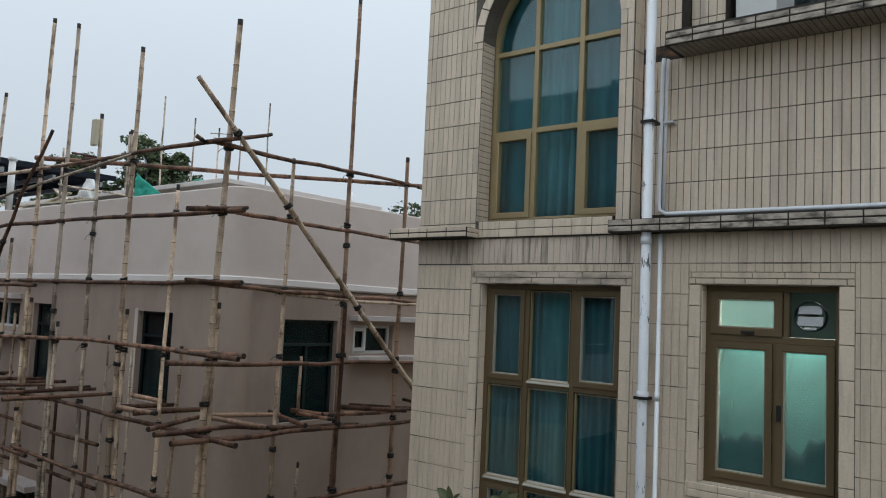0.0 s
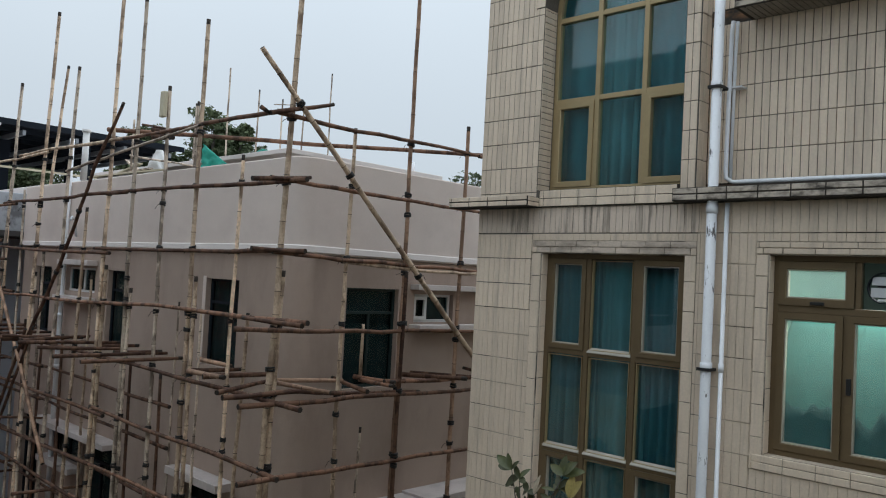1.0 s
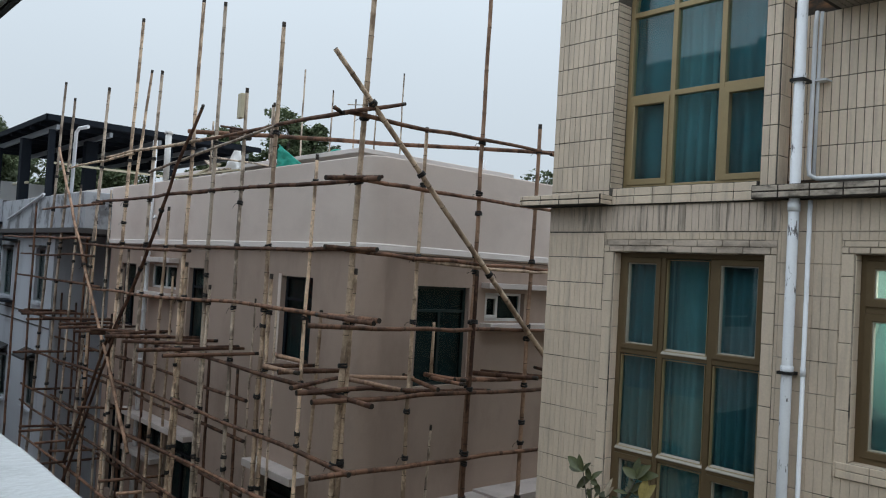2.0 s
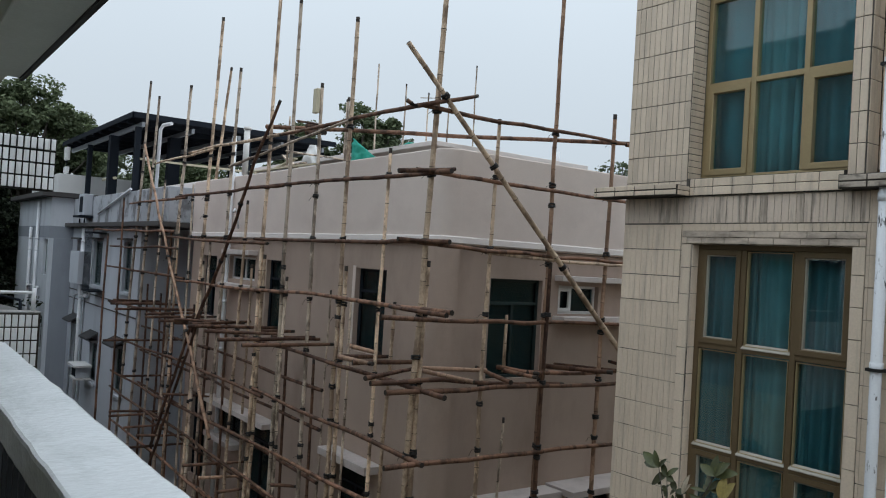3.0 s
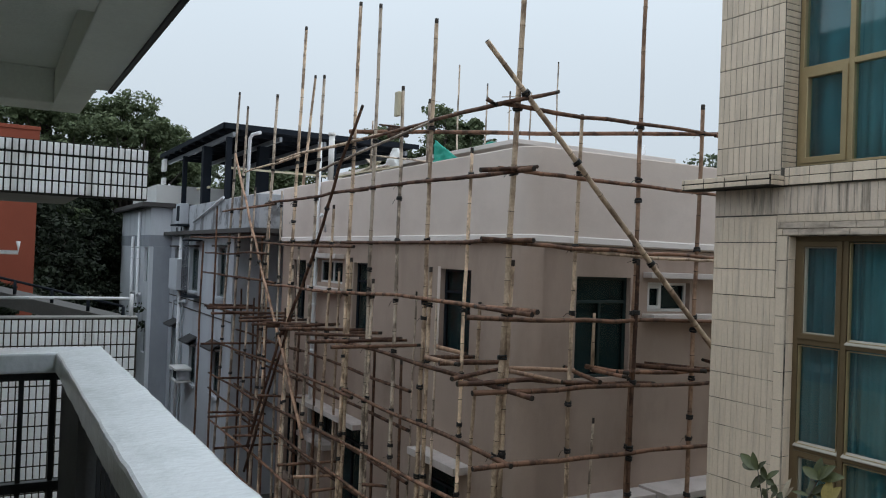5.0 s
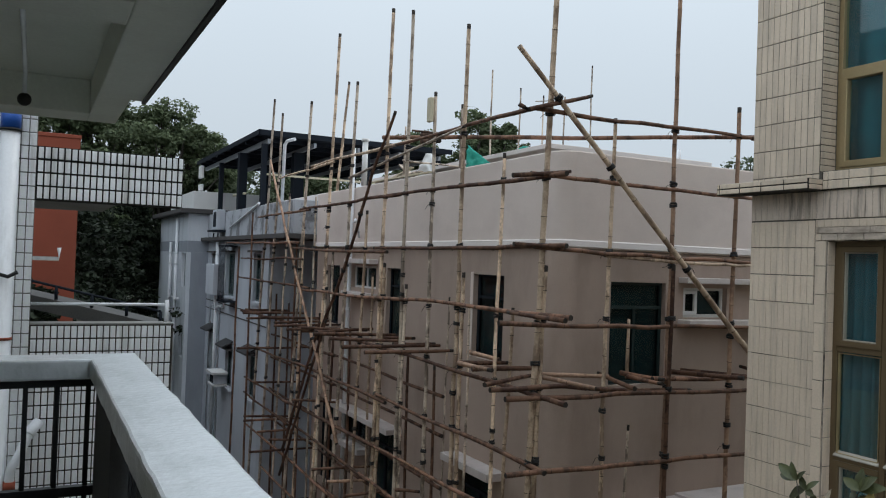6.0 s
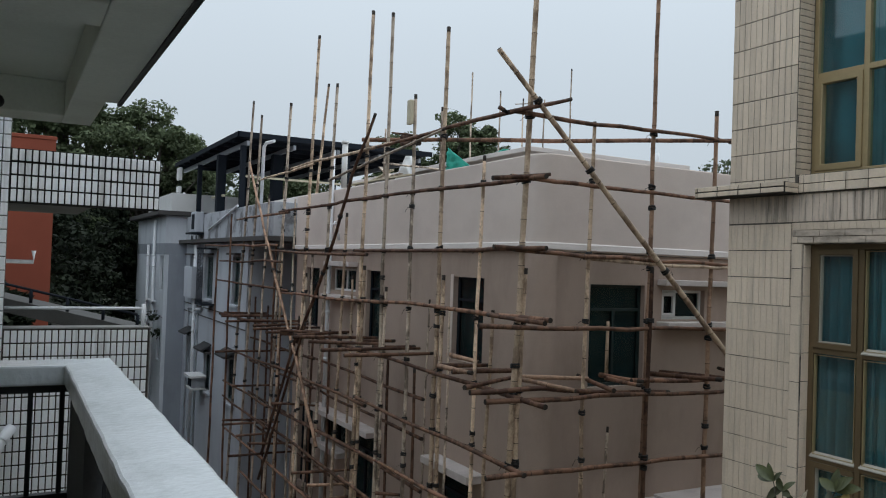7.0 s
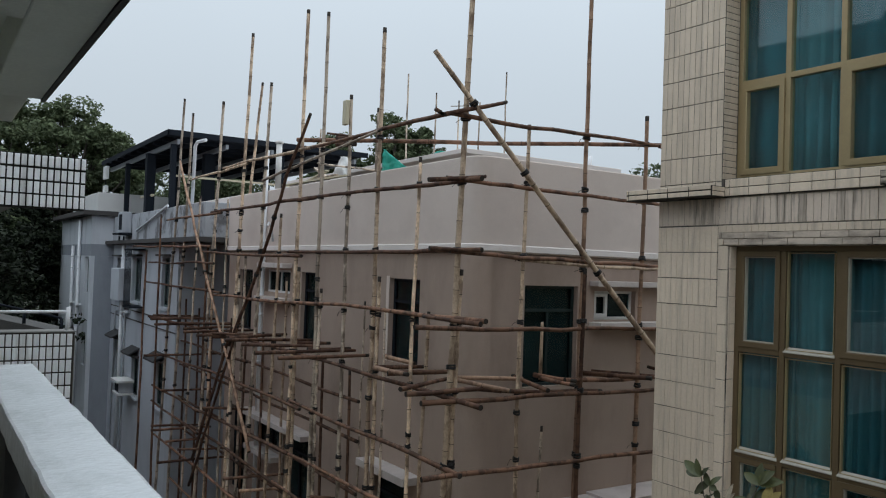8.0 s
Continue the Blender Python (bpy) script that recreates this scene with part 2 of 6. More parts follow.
def bamboo(name, col, stain, spec=0.4):
    return mat(name, col, 0.68, vary=0.30, scale=2.5, fine=30, object_vary=0.28, dirt=stain, dirt_amount=0.85, dirt_scale=(3, 3, 1.6),
               dirt_from=0.47, dirt_soft=0.10, spec=spec)


M_BAM = [bamboo("bamboo_tan", (0.68, 0.515, 0.37), (0.22, 0.15, 0.105)), bamboo("bamboo_grey", (0.60, 0.495, 0.395), (0.15, 0.115, 0.09)),
         bamboo("bamboo_brown", (0.22, 0.118, 0.076), (0.06, 0.034, 0.024), 0.25), bamboo("bamboo_dark", (0.066, 0.036, 0.026), (0.16, 0.09, 0.06), 0.15),
         bamboo("bamboo_red", (0.41, 0.255, 0.17), (0.17, 0.10, 0.065))]
M_DKGREEN = mat("dark_green_paint", (0.010, 0.026, 0.026), 0.5, vary=0.25)
M_BLIND = mat("dark_teal_blind", (0.055, 0.085, 0.088), 0.8, vary=0.3, scale=4)
M_NODE = mat("bamboo_joint", (0.03, 0.023, 0.018), 0.8, vary=0.3)
M_TIE = mat("black_nylon_strip", (0.015, 0.014, 0.014), 0.6)
G_TEAL = glass("green_tinted_glass", (0.77, 0.92, 0.93), ior=1.65)
G_DARK = glass("dark_tinted_glass", (0.55, 0.68, 0.70), rough=0.08, gloss=0.6, ior=1.45)
G_FROST = frosted("frosted_glass", (0.60, 0.80, 0.76))


# ---------------------------------------------------------------- building blocks
def thing(name, at, label, category, group="", kind=""):
    ob = new(name)
    ob.location = at
    ob.empty_display_size = 0.1
    return tagged(ob, label, category, group, kind)


def finish(name, bm, material, parent=None, label=""):
    me = bpy.data.meshes.new(name)
    bmesh.ops.recalc_face_normals(bm, faces=bm.faces)
    bm.to_mesh(me)
    bm.free()
    for m in (material if isinstance(material, (list, tuple)) else [material]):
        me.materials.append(m)
    ob = new(name, me)
    if parent is not None:
        hang(ob, parent)
    if label:
        ob["label"] = label
    return ob


def hang(ob, parent):
    """Parent ob, built in world coordinates, without moving it."""
    ob.parent = parent
    off = Vector((0, 0, 0))
    p = parent
    while p is not None:
        off += p.location
        p = p.parent
    ob.location = ob.location - off


part = finish


def box(bm, x0, x1, y0, y1, z0, z1, bevel=0.0):
    vs = [bm.verts.new((x, y, z)) for x in (x0, x1) for y in (y0, y1) for z in (z0, z1)]
    fs = [bm.faces.new([vs[i] for i in q]) for q in ((0, 1, 3, 2), (4, 6, 7, 5), (0, 4, 5, 1), (2, 3, 7, 6), (0, 2, 6, 4), (1, 5, 7, 3))]
    if bevel:
        es = list({e for f in fs for e in f.edges})
        bmesh.ops.bevel(bm, geom=es, offset=bevel, segments=2, affect="EDGES", profile=0.5)


def boxpart(name, dims, material, parent=None, label="", bevel=0.0):
    bm = bmesh.new()
    box(bm, *dims, bevel)
    return finish(name, bm, material, parent, label)


def ring(bm, c, axis, r, sides):
    a = axis.normalized()
    u = a.orthogonal().normalized()
    v = a.cross(u)
    return [bm.verts.new(c + (u * math.cos(k * 2 * math.pi / sides) + v * math.sin(k * 2 * math.pi / sides)) * r) for k in range(sides)]


def tube(bm, pts, r, sides=10, caps=True):
    """A round tube through points; r: one radius or one a point."""
    pts = [Vector(p) for p in pts]
    rs = r if isinstance(r, (list, tuple)) else [r] * len(pts)
    rings = []
    u = None
    for i, p in enumerate(pts):
        a = (pts[min(i + 1, len(pts) - 1)] - pts[max(i - 1, 0)]).normalized()
        u = a.orthogonal().normalized() if u is None else (u - a * u.dot(a)).normalized()
        v = a.cross(u)
        rings.append([bm.verts.new(p + (u * math.cos(k * 2 * math.pi / sides) + v * math.sin(k * 2 * math.pi / sides)) * rs[i]) for k in range(sides)])
    for a, b in zip(rings, rings[1:]):
        for k in range(sides):
            f = bm.faces.new((a[k], a[(k + 1) % sides], b[(k + 1) % sides], b[k]))
            f.smooth = True
    if caps:
        bm.faces.new(rings[0][::-1])
        bm.faces.new(rings[-1])
    return rings


def pipe(name, pts, r, material, parent=None, label="", sides=12, collars=()):
    bm = bmesh.new()
    tube(bm, pts, r, sides)
    for c in collars:
        c = Vector(c)
        tube(bm, [c - Vector((0, 0, 0.035)), c + Vector((0, 0, 0.035))], r * 1.18, sides)
    return finish(name, bm, material, parent, label)


def cut_wall(name, x0, x1, y0, y1, z0, z1, holes, material, parent, label="", axis="x"):
    """A wall with rectangular openings right through it. axis x: the wall runs along y and holes are (y0, y1, z0, z1)."""
    lo, hi = (y0, y1) if axis == "x" else (x0, x1)
    us = sorted({lo, hi, *[u for h in holes for u in h[:2] if lo < u < hi]})
    zs = sorted({z0, z1, *[z for h in holes for z in h[2:] if z0 < z < z1]})
    bm = bmesh.new()

    def solid(i, j):
        if not (0 <= i < len(us) - 1 and 0 <= j < len(zs) - 1):
            return False
        u, z = (us[i] + us[i + 1]) / 2, (zs[j] + zs[j + 1]) / 2
        return not any(h[0] < u < h[1] and h[2] < z < h[3] for h in holes)

    def quad(*ps):
        bm.faces.new([bm.verts.new(p) for p in ps])

    a, b = (x0, x1) if axis == "x" else (y0, y1)

    def P(d, u, z):
        return (d, u, z) if axis == "x" else (u, d, z)

    for i in range(len(us) - 1):
        for j in range(len(zs) - 1):
            if not solid(i, j):
                continue
            u0, u1, w0, w1 = us[i], us[i + 1], zs[j], zs[j + 1]
            for d in (a, b):
                quad(P(d, u0, w0), P(d, u1, w0), P(d, u1, w1), P(d, u0, w1))
            if not solid(i - 1, j):
                quad(P(a, u0, w0), P(b, u0, w0), P(b, u0, w1), P(a, u0, w1))
            if not solid(i + 1, j):
                quad(P(a, u1, w0), P(b, u1, w0), P(b, u1, w1), P(a, u1, w1))
            if not solid(i, j - 1):
                quad(P(a, u0, w0), P(b, u0, w0), P(b, u1, w0), P(a, u1, w0))
            if not solid(i, j + 1):
                quad(P(a, u0, w1), P(b, u0, w1), P(b, u1, w1), P(a, u1, w1))
    bmesh.ops.remove_doubles(bm, verts=bm.verts, dist=0.0005)
    return finish(name, bm, material, parent, label)


# ---------------------------------------------------------------- ground, hillside
GROUND_Z = -8.0
gb = bmesh.new()
R_G = 2500
gv = [gb.verts.new((x, y, GROUND_Z)) for x, y in ((-R_G, -R_G), (R_G, -R_G), (R_G, R_G), (-R_G, R_G))]
gb.faces.new(gv)
tagged(finish("ground", gb, M_GROUND), "dark damp asphalt and soil between the houses", "ground", kind="structure")

hb = bmesh.new()
HN = 26
hv = {}
for i in range(HN + 1):
    for j in range(HN + 1):
        x, y = -60 + 130 * i / HN, 40 + 70 * j / HN
        rise = max(0.0, y - 44) * 0.13
        edge = min(1.0, max(0.0, (y - 40) / 4))
        z = GROUND_Z - 0.1 + edge * (rise + 1.0 + 0.9 * noise.noise((x * 0.08, y * 0.08, 1)))
        hv[i, j] = hb.verts.new((x, y, z))
for i in range(HN):
    for j in range(HN):
        hb.faces.new((hv[i, j], hv[i + 1, j], hv[i + 1, j + 1], hv[i, j + 1])).smooth = True
tagged(finish("hillside", hb, M_SOIL), "dark wooded hillside rising behind the houses", "hillside", kind="structure")


# ---------------------------------------------------------------- our own balcony
BAL_Z = -1.55
tagged(boxpart("floor", (-2.2, 0.49, -4.0, 3.90, BAL_Z - 0.15, BAL_Z), M_CONC), "grey concrete balcony floor", "floor", kind="structure")
tagged(boxpart("wall_west", (-2.4, -2.2, -4.2, 4.75, BAL_Z - 0.15, 1.1), M_CREAM), "plain wall behind the balcony", "wall", kind="structure")
tagged(boxpart("wall_south", (-2.2, 0.30, -4.2, -4.0, BAL_Z - 0.15, 1.1), M_CREAM), "plain wall at the balcony's end", "wall", kind="structure")
# unseen masses above and below, spread wide to block sky light
tagged(boxpart("shade_block_above", (-12.0, 0.46, -14.0, 4.75, 1.101, 1.5), M_CREAM), "unseen mass over the balcony, its height set for the light", "wall", kind="structure")
tagged(boxpart("wall_base", (-12.0, 0.45, -14.0, 3.84, GROUND_Z, BAL_Z - 0.15), M_CREAM), "plain storeys under the balcony", "wall", kind="structure")

# out of sight, added to keep eastern sky light off the lower walls
tagged(boxpart("shade_block_east", (12.0, 20.0, -6.0, 7.6, GROUND_Z, 1.0), M_CREAM), "unseen plain block that shades the gap between the houses", "wall", kind="structure")

# ceiling with drop beams round sunken panels
cb = bmesh.new()
box(cb, -2.2, 0.48, -4.2, 3.95, 0.885, 1.10)
box(cb, -2.2, 0.43, 3.95, 4.75, 0.885, 1.10)
box(cb, 0.285, 0.48, -4.2, 3.95, 0.71, 0.885, 0.006)
box(cb, 0.285, 0.43, 3.95, 4.75, 0.711, 0.885, 0.006)
box(cb, -2.2, 0.285, 4.48, 4.75, 0.71, 0.885, 0.006)
box(cb, -2.2, 0.285, 2.40, 2.66, 0.712, 0.885, 0.006)
box(cb, -2.2, 0.285, -0.3, 0.0, 0.712, 0.885)
tagged(finish("ceiling", cb, M_SOFFIT), "grey-white balcony ceiling with drop beams", "ceiling", kind="structure")

tagged(boxpart("trim", (0.476, 0.494, -4.2, 3.955, 0.699, 0.716), M_BLACK), "blackened drip edge along the ceiling beam", "trim", kind="structure")
rail = thing("balcony_railing", (0.39, 1.0, BAL_Z), "balcony railing with a broad white cap and dark steel bars", "railing")
bm = bmesh.new()
ell = [(0.49, -4.0), (0.49, 3.90), (-2.2, 3.90), (-2.2, 3.69), (0.29, 3.69), (0.29, -4.0)]
lo = [bm.verts.new((x, y, -0.535)) for x, y in ell]
hi = [bm.verts.new((x, y, -0.45)) for x, y in ell]
bm.faces.new((hi[0], hi[1], hi[4], hi[5]))
bm.faces.new((hi[1], hi[2], hi[3], hi[4]))
bm.faces.new((lo[5], lo[4], lo[1], lo[0]))
bm.faces.new((lo[4], lo[3], lo[2], lo[1]))
for k in range(6):
    bm.faces.new((lo[k], lo[(k + 1) % 6], hi[(k + 1) % 6], hi[k]))
bmesh.ops.recalc_face_normals(bm, faces=bm.faces)
rim = [e for e in bm.edges if e.calc_face_angle(0) > 0.5]
bmesh.ops.bevel(bm, geom=rim, offset=0.010, segments=2, affect="EDGES", profile=0.5)
bmesh.ops.subdivide_edges(bm, edges=[e for e in bm.edges if e.calc_length() > 1.0], cuts=110)
for v in bm.verts:
    k = noise.noise((v.co.x * 9, v.co.y * 9, v.co.z * 9)) * 0.0035 + noise.noise((v.co.x * 31, v.co.y * 31, 5)) * 0.0015
    v.co += Vector((k, k, k * 0.4))
part("cap", bm, M_CAP, rail, "white painted concrete cap with worn edges")
boxpart("corner_post", (0.325, 0.455, 3.05, 3.80, BAL_Z, -0.535), M_PIER, rail, "dark grey painted post")
boxpart("kerb", (0.33, 0.45, -4.0, 3.05, BAL_Z, BAL_Z + 0.12), M_PIER, rail)
boxpart("kerb", (-2.2, 0.325, 3.74, 3.84, BAL_Z, BAL_Z + 0.12), M_PIER, rail)
boxpart("top_rail", (0.36, 0.42, -4.0, 3.05, -0.575, -0.536), M_RAILDARK, rail)
boxpart("top_rail", (-2.2, 0.325, 3.765, 3.815, -0.575, -0.536), M_RAILDARK, rail)
boxpart("bottom_rail", (0.37, 0.41, -4.0, 3.05, -1.06, -1.03), M_RAILDARK, rail)
boxpart("bottom_rail", (-2.2, 0.325, 3.77, 3.81, -1.045, -1.005), M_RAILDARK, rail)
for k in range(60):
    y = 2.96 - k * 0.115
    if y > -4:
        boxpart("bar", (0.380, 0.400, y - 0.01, y + 0.01, BAL_Z + 0.12, -0.575), M_RAILDARK, rail)
for k in range(20):
    x = 0.292 - k * 0.121
    if x > -2.2:
        boxpart("bar", (x - 0.01, x + 0.01, 3.78, 3.80, BAL_Z + 0.12, -0.575), M_RAILDARK, rail)

lampc = thing("ceiling_conduit", (0, 3.4, 0.885), "thin white ceiling conduit with a black end cap", "conduit")
pipe("tube", [(-0.012, 2.67, 0.865), (-0.012, 3.6, 0.862), (-0.012, 4.28, 0.845), (-0.012, 4.34, 0.74)], 0.010, M_CAP, lampc)
bm = bmesh.new()
bmesh.ops.create_uvsphere(bm, u_segments=14, v_segments=10, radius=0.032, matrix=pose(-0.012, 4.34, 0.725))
part("end_cap", bm, M_BLACK, lampc, "black rubber end cap")


# ---------------------------------------------------------------- tiles
def tile_mesh(w, h, d, axis, material):
    """One tile with a chamfered front, its back at the origin, facing -x or -y."""
    bm = bmesh.new()
    e = 0.003
    back = [(-w / 2, -h / 2), (w / 2, -h / 2), (w / 2, h / 2), (-w / 2, h / 2)]
    front = [(-w / 2 + e, -h / 2 + e), (w / 2 - e, -h / 2 + e), (w / 2 - e, h / 2 - e), (-w / 2 + e, h / 2 - e)]
    P = (lambda u, v, k: (-k, u, v)) if axis == "x" else (lambda u, v, k: (u, -k, v))
    rows = [[bm.verts.new(P(u, v, k)) for u, v in loop] for loop, k in ((back, 0), (back, d * 0.6), (front, d))]
    for a, b in zip(rows, rows[1:]):
        for i in range(4):
            bm.faces.new((a[i], a[(i + 1) % 4], b[(i + 1) % 4], b[i]))
    bm.faces.new(rows[-1])
    bmesh.ops.recalc_face_normals(bm, faces=bm.faces)
    me = bpy.data.meshes.new("tile")
    bm.to_mesh(me)
    bm.free()
    me.materials.append(material)
    return me


def subtract(rect, hole):
    """What is left of a rectangle (u0, u1, z0, z1) outside a hole, as rectangles."""
    a, b, c, d = rect
    h0, h1, k0, k1 = hole
    if h0 >= b or h1 <= a or k0 >= d or k1 <= c:
        return [rect]
    out = []
    if a < h0:
        out.append((a, h0, c, d))
    if h1 < b:
        out.append((h1, b, c, d))
    m0, m1 = max(a, h0), min(b, h1)
    if c < k0:
        out.append((m0, m1, c, k0))
    if k1 < d:
        out.append((m0, m1, k1, d))
    return out


def tiles(parent, axis, d, u0, u1, z0, z1, pu, pz, gu, gz, material, holes=(), single=True, depth=0.007, jitter=0.0012, seed=1, chamfer=0.003):
    """Tiles on a wall that faces -x or -y at d: objects of their own, or joined into one part."""
    rng = random.Random(seed)
    mesh = tile_mesh(pu - gu, pz - gz, depth, axis, material)
    nu, nz = math.ceil((u1 - u0) / pu - 1e-6), math.ceil((z1 - z0) / pz - 1e-6)
    rest_v, rest_f = [], []
    for j in range(nz):
        for i in range(nu):
            cell = (u0 + i * pu, u0 + (i + 1) * pu, z0 + j * pz, z0 + (j + 1) * pz)
            pieces = [(cell[0], min(cell[1], u1), cell[2], min(cell[3], z1))]
            for h in holes:
                pieces = [q for p in pieces for q in subtract(p, h)]
            for p in pieces:
                if p[1] - p[0] < gu * 2.5 or p[3] - p[2] < gz * 2.5:
                    continue
                off = rng.uniform(-jitter, jitter)
                cu, cz = (p[0] + p[1]) / 2, (p[2] + p[3]) / 2
                whole = abs(p[1] - p[0] - pu) < 1e-4 and abs(p[3] - p[2] - pz) < 1e-4
                if whole and single:
                    ob = new("tile", mesh)
                    ob.location = (d + off, cu, cz) if axis == "x" else (cu, d + off, cz)
                    tilt = rng.gauss(0, 0.006)
                    ob.rotation_euler = (0, rng.gauss(0, 0.006), tilt) if axis == "x" else (rng.gauss(0, 0.006), 0, tilt)
                    hang(ob, parent)
                else:
                    a, b, c, e = p[0] + gu / 2, p[1] - gu / 2, p[2] + gz / 2, p[3] - gz / 2
                    k = len(rest_v)
                    t = chamfer
                    for inset, k_d in ((0, 0), (0, depth * 0.6), (t, depth)):
                        for u, z in ((a + inset, c + inset), (b - inset, c + inset), (b - inset, e - inset), (a + inset, e - inset)):
                            rest_v.append((d + off - k_d, u, z) if axis == "x" else (u, d + off - k_d, z))
                    for r0 in (0, 4):
                        for q in range(4):
                            rest_f.append((k + r0 + q, k + r0 + (q + 1) % 4, k + r0 + 4 + (q + 1) % 4, k + r0 + 4 + q))
                    rest_f.append((k + 8, k + 9, k + 10, k + 11))
    if rest_f:
        me = bpy.data.meshes.new("tiling")
        me.from_pydata(rest_v, [], rest_f)
        bm = bmesh.new()
        bm.from_mesh(me)
        bmesh.ops.recalc_face_normals(bm, faces=bm.faces)
        bm.to_mesh(me)
        bm.free()
        me.materials.append(material)
        hang(tagged(new("tiling", me), kind="stuff"), parent)


# ---------------------------------------------------------------- windows
def bars(name, x0, x1, rects, material, parent, label="", axis="x"):
    """A frame of bevelled bars, each (u0, u1, z0, z1), between the depths x0 and x1, as one mesh."""
    bm = bmesh.new()
    for i, (a, b, c, d) in enumerate(rects):
        k = 0.0008 * (i % 3)
        if axis == "x":
            box(bm, x0 - k, x1 + k, a, b, c, d, 0.004)
        else:
            box(bm, a, b, x0 - k, x1 + k, c, d, 0.004)
    return finish(name, bm, material, parent, label)


def ring_frame(name, x0, x1, rect, w, material, parent, label="", axis="x"):
    """A mitred rectangular frame as one connected mesh."""
    a, b, c, d = rect
    bm = bmesh.new()
    P = (lambda k, u, z: (k, u, z)) if axis == "x" else (lambda k, u, z: (u, k, z))
    outer, inner = ((a, c), (b, c), (b, d), (a, d)), ((a + w, c + w), (b - w, c + w), (b - w, d - w), (a + w, d - w))
    e = min(0.006, w * 0.2)
    soft = ((a + w - e, c + w - e), (b - w + e, c + w - e), (b - w + e, d - w + e), (a + w - e, d - w + e))
    loops = [[bm.verts.new(P(k, *q)) for q in ps] for ps, k in ((outer, x1), (outer, x0), (soft, x0), (inner, x0 + e), (inner, x1))]
    for q, r in zip(loops, loops[1:] + loops[:1]):
        for i in range(4):
            bm.faces.new((q[i], q[(i + 1) % 4], r[(i + 1) % 4], r[i]))
    return finish(name, bm, material, parent, label)


def pane(x, rect, material, parent, axis="x", name="pane", label=""):
    a, b, c, d = rect
    ob = boxpart(name, (x, x + 0.005, a, b, c, d) if axis == "x" else (a, b, x, x + 0.005, c, d), material, parent, label)
    ob.visible_shadow = False
    return ob


def curtain(name, x, y0, y1, z0, z1, material, parent, folds, depth=0.03, seed=0, label=""):
    """A hanging cloth with folds of uneven width."""
    rng = random.Random(seed)
    bm = bmesh.new()
    n = folds * 8
    ph = [rng.uniform(0.35, 1.7) for _ in range(folds + 1)]
    deep = [rng.uniform(0.25, 1.25) for _ in range(folds + 2)]
    cols = []
    acc = 0
    for i in range(n + 1):
        u = i / n
        acc += ph[min(int(u * folds), folds)] * 2 * math.pi / 8
        y = y0 + (y1 - y0) * u
        at = u * folds
        amp = deep[int(at)] + (deep[int(at) + 1] - deep[int(at)]) * (at - int(at))
        cols.append([bm.verts.new((x + depth * amp * math.sin(acc) * (0.5 + 0.5 * k / 5) + 0.01 * noise.noise((y * 5, k * 0.5, seed)),
                                   y + 0.012 * noise.noise((k * 0.7, u * 6, seed + 3)), z1 + (z0 - z1) * k / 5)) for k in range(6)])
    for a, b in zip(cols, cols[1:]):
        for k in range(5):
            bm.faces.new((a[k], a[k + 1], b[k + 1], b[k])).smooth = True
    ob = finish(name, bm, material, parent, label)
    so = ob.modifiers.new("thick", "SOLIDIFY")
    so.thickness = 0.004
    return ob


# ---------------------------------------------------------------- the tiled house opposite
RX = 6.2
house = thing("tiled_house", (8.5, 0.0, GROUND_Z), "house faced in beige upright tiles with bronze windows", "house")
W2 = (3.16, 4.65, -2.9, 0.32)
RW = (1.44, 2.45, -1.21, 0.34)
low_wall = cut_wall("wall", RX, RX + 0.25, -6.0, 5.48, GROUND_Z, 0.77, [W2, RW], M_GROUT, house, "beige tiled wall")
AW = (3.23, 4.75, 0.93, 3.54)
up_wall = cut_wall("wall", RX, RX + 0.30, 3.09, 5.48, 0.77, 7.4, [AW], M_GROUT_MID, house, "beige tiled wall with an arched opening")
# arched head: the corners above the springing line
bm = bmesh.new()
AC_Y, AC_Z, AC_R = 3.99, 2.76, 0.76
arc = [(AC_Y + AC_R * math.cos(math.pi * k / 28), AC_Z + AC_R * math.sin(math.pi * k / 28)) for k in range(29)]
for (ya, za), (yb, zb) in zip(arc, arc[1:]):
    vs = []
    for x in (RX, RX + 0.30):
        vs.append([bm.verts.new((x, *q)) for q in ((ya, za), (yb, zb), (yb, 3.541), (ya, 3.541))])
    f, b = vs
    bm.faces.new(f)
    bm.faces.new(b[::-1])
    for i in range(4):
        bm.faces.new((f[i], f[(i + 1) % 4], b[(i + 1) % 4], b[i]))
part("arch", bm, M_GROUT_MID, house)
M_GROUT_RUST = mat("black_joint_with_rust", (0.05, 0.042, 0.035), 0.95, vary=0.3, dirt=(0.30, 0.15, 0.07), dirt_amount=0.85, dirt_scale=(0.8, 0.8, 1.6),
                   dirt_from=0.53, dirt_soft=0.10)
par_wall = cut_wall("wall", RX + 0.18, RX + 0.33, -6.0, 3.09, 0.77, 2.42, [], M_GROUT_RUST, house, "beige tiled balcony parapet")
# top at 7.4 and depth are unseen, chosen for shade on the beige house
boxpart("side_wall", (RX + 0.30, 10.5, 5.23, 5.48, GROUND_Z, 7.4), M_GROUT, house)
boxpart("side_wall", (RX + 0.25, 10.5, -6.0, -5.75, GROUND_Z, 7.4), M_GROUT, house)
boxpart("back_wall", (10.25, 10.5, -5.75, 5.23, GROUND_Z, 7.4), M_GROUT, house)
boxpart("roof", (RX - 0.1, 10.6, -6.1, 5.6, 7.4, 7.55), M_CONC, house)
boxpart("floor_slab", (RX + 0.26, 10.2, -5.7, 5.2, 0.62, 0.765), M_ROOM, house)
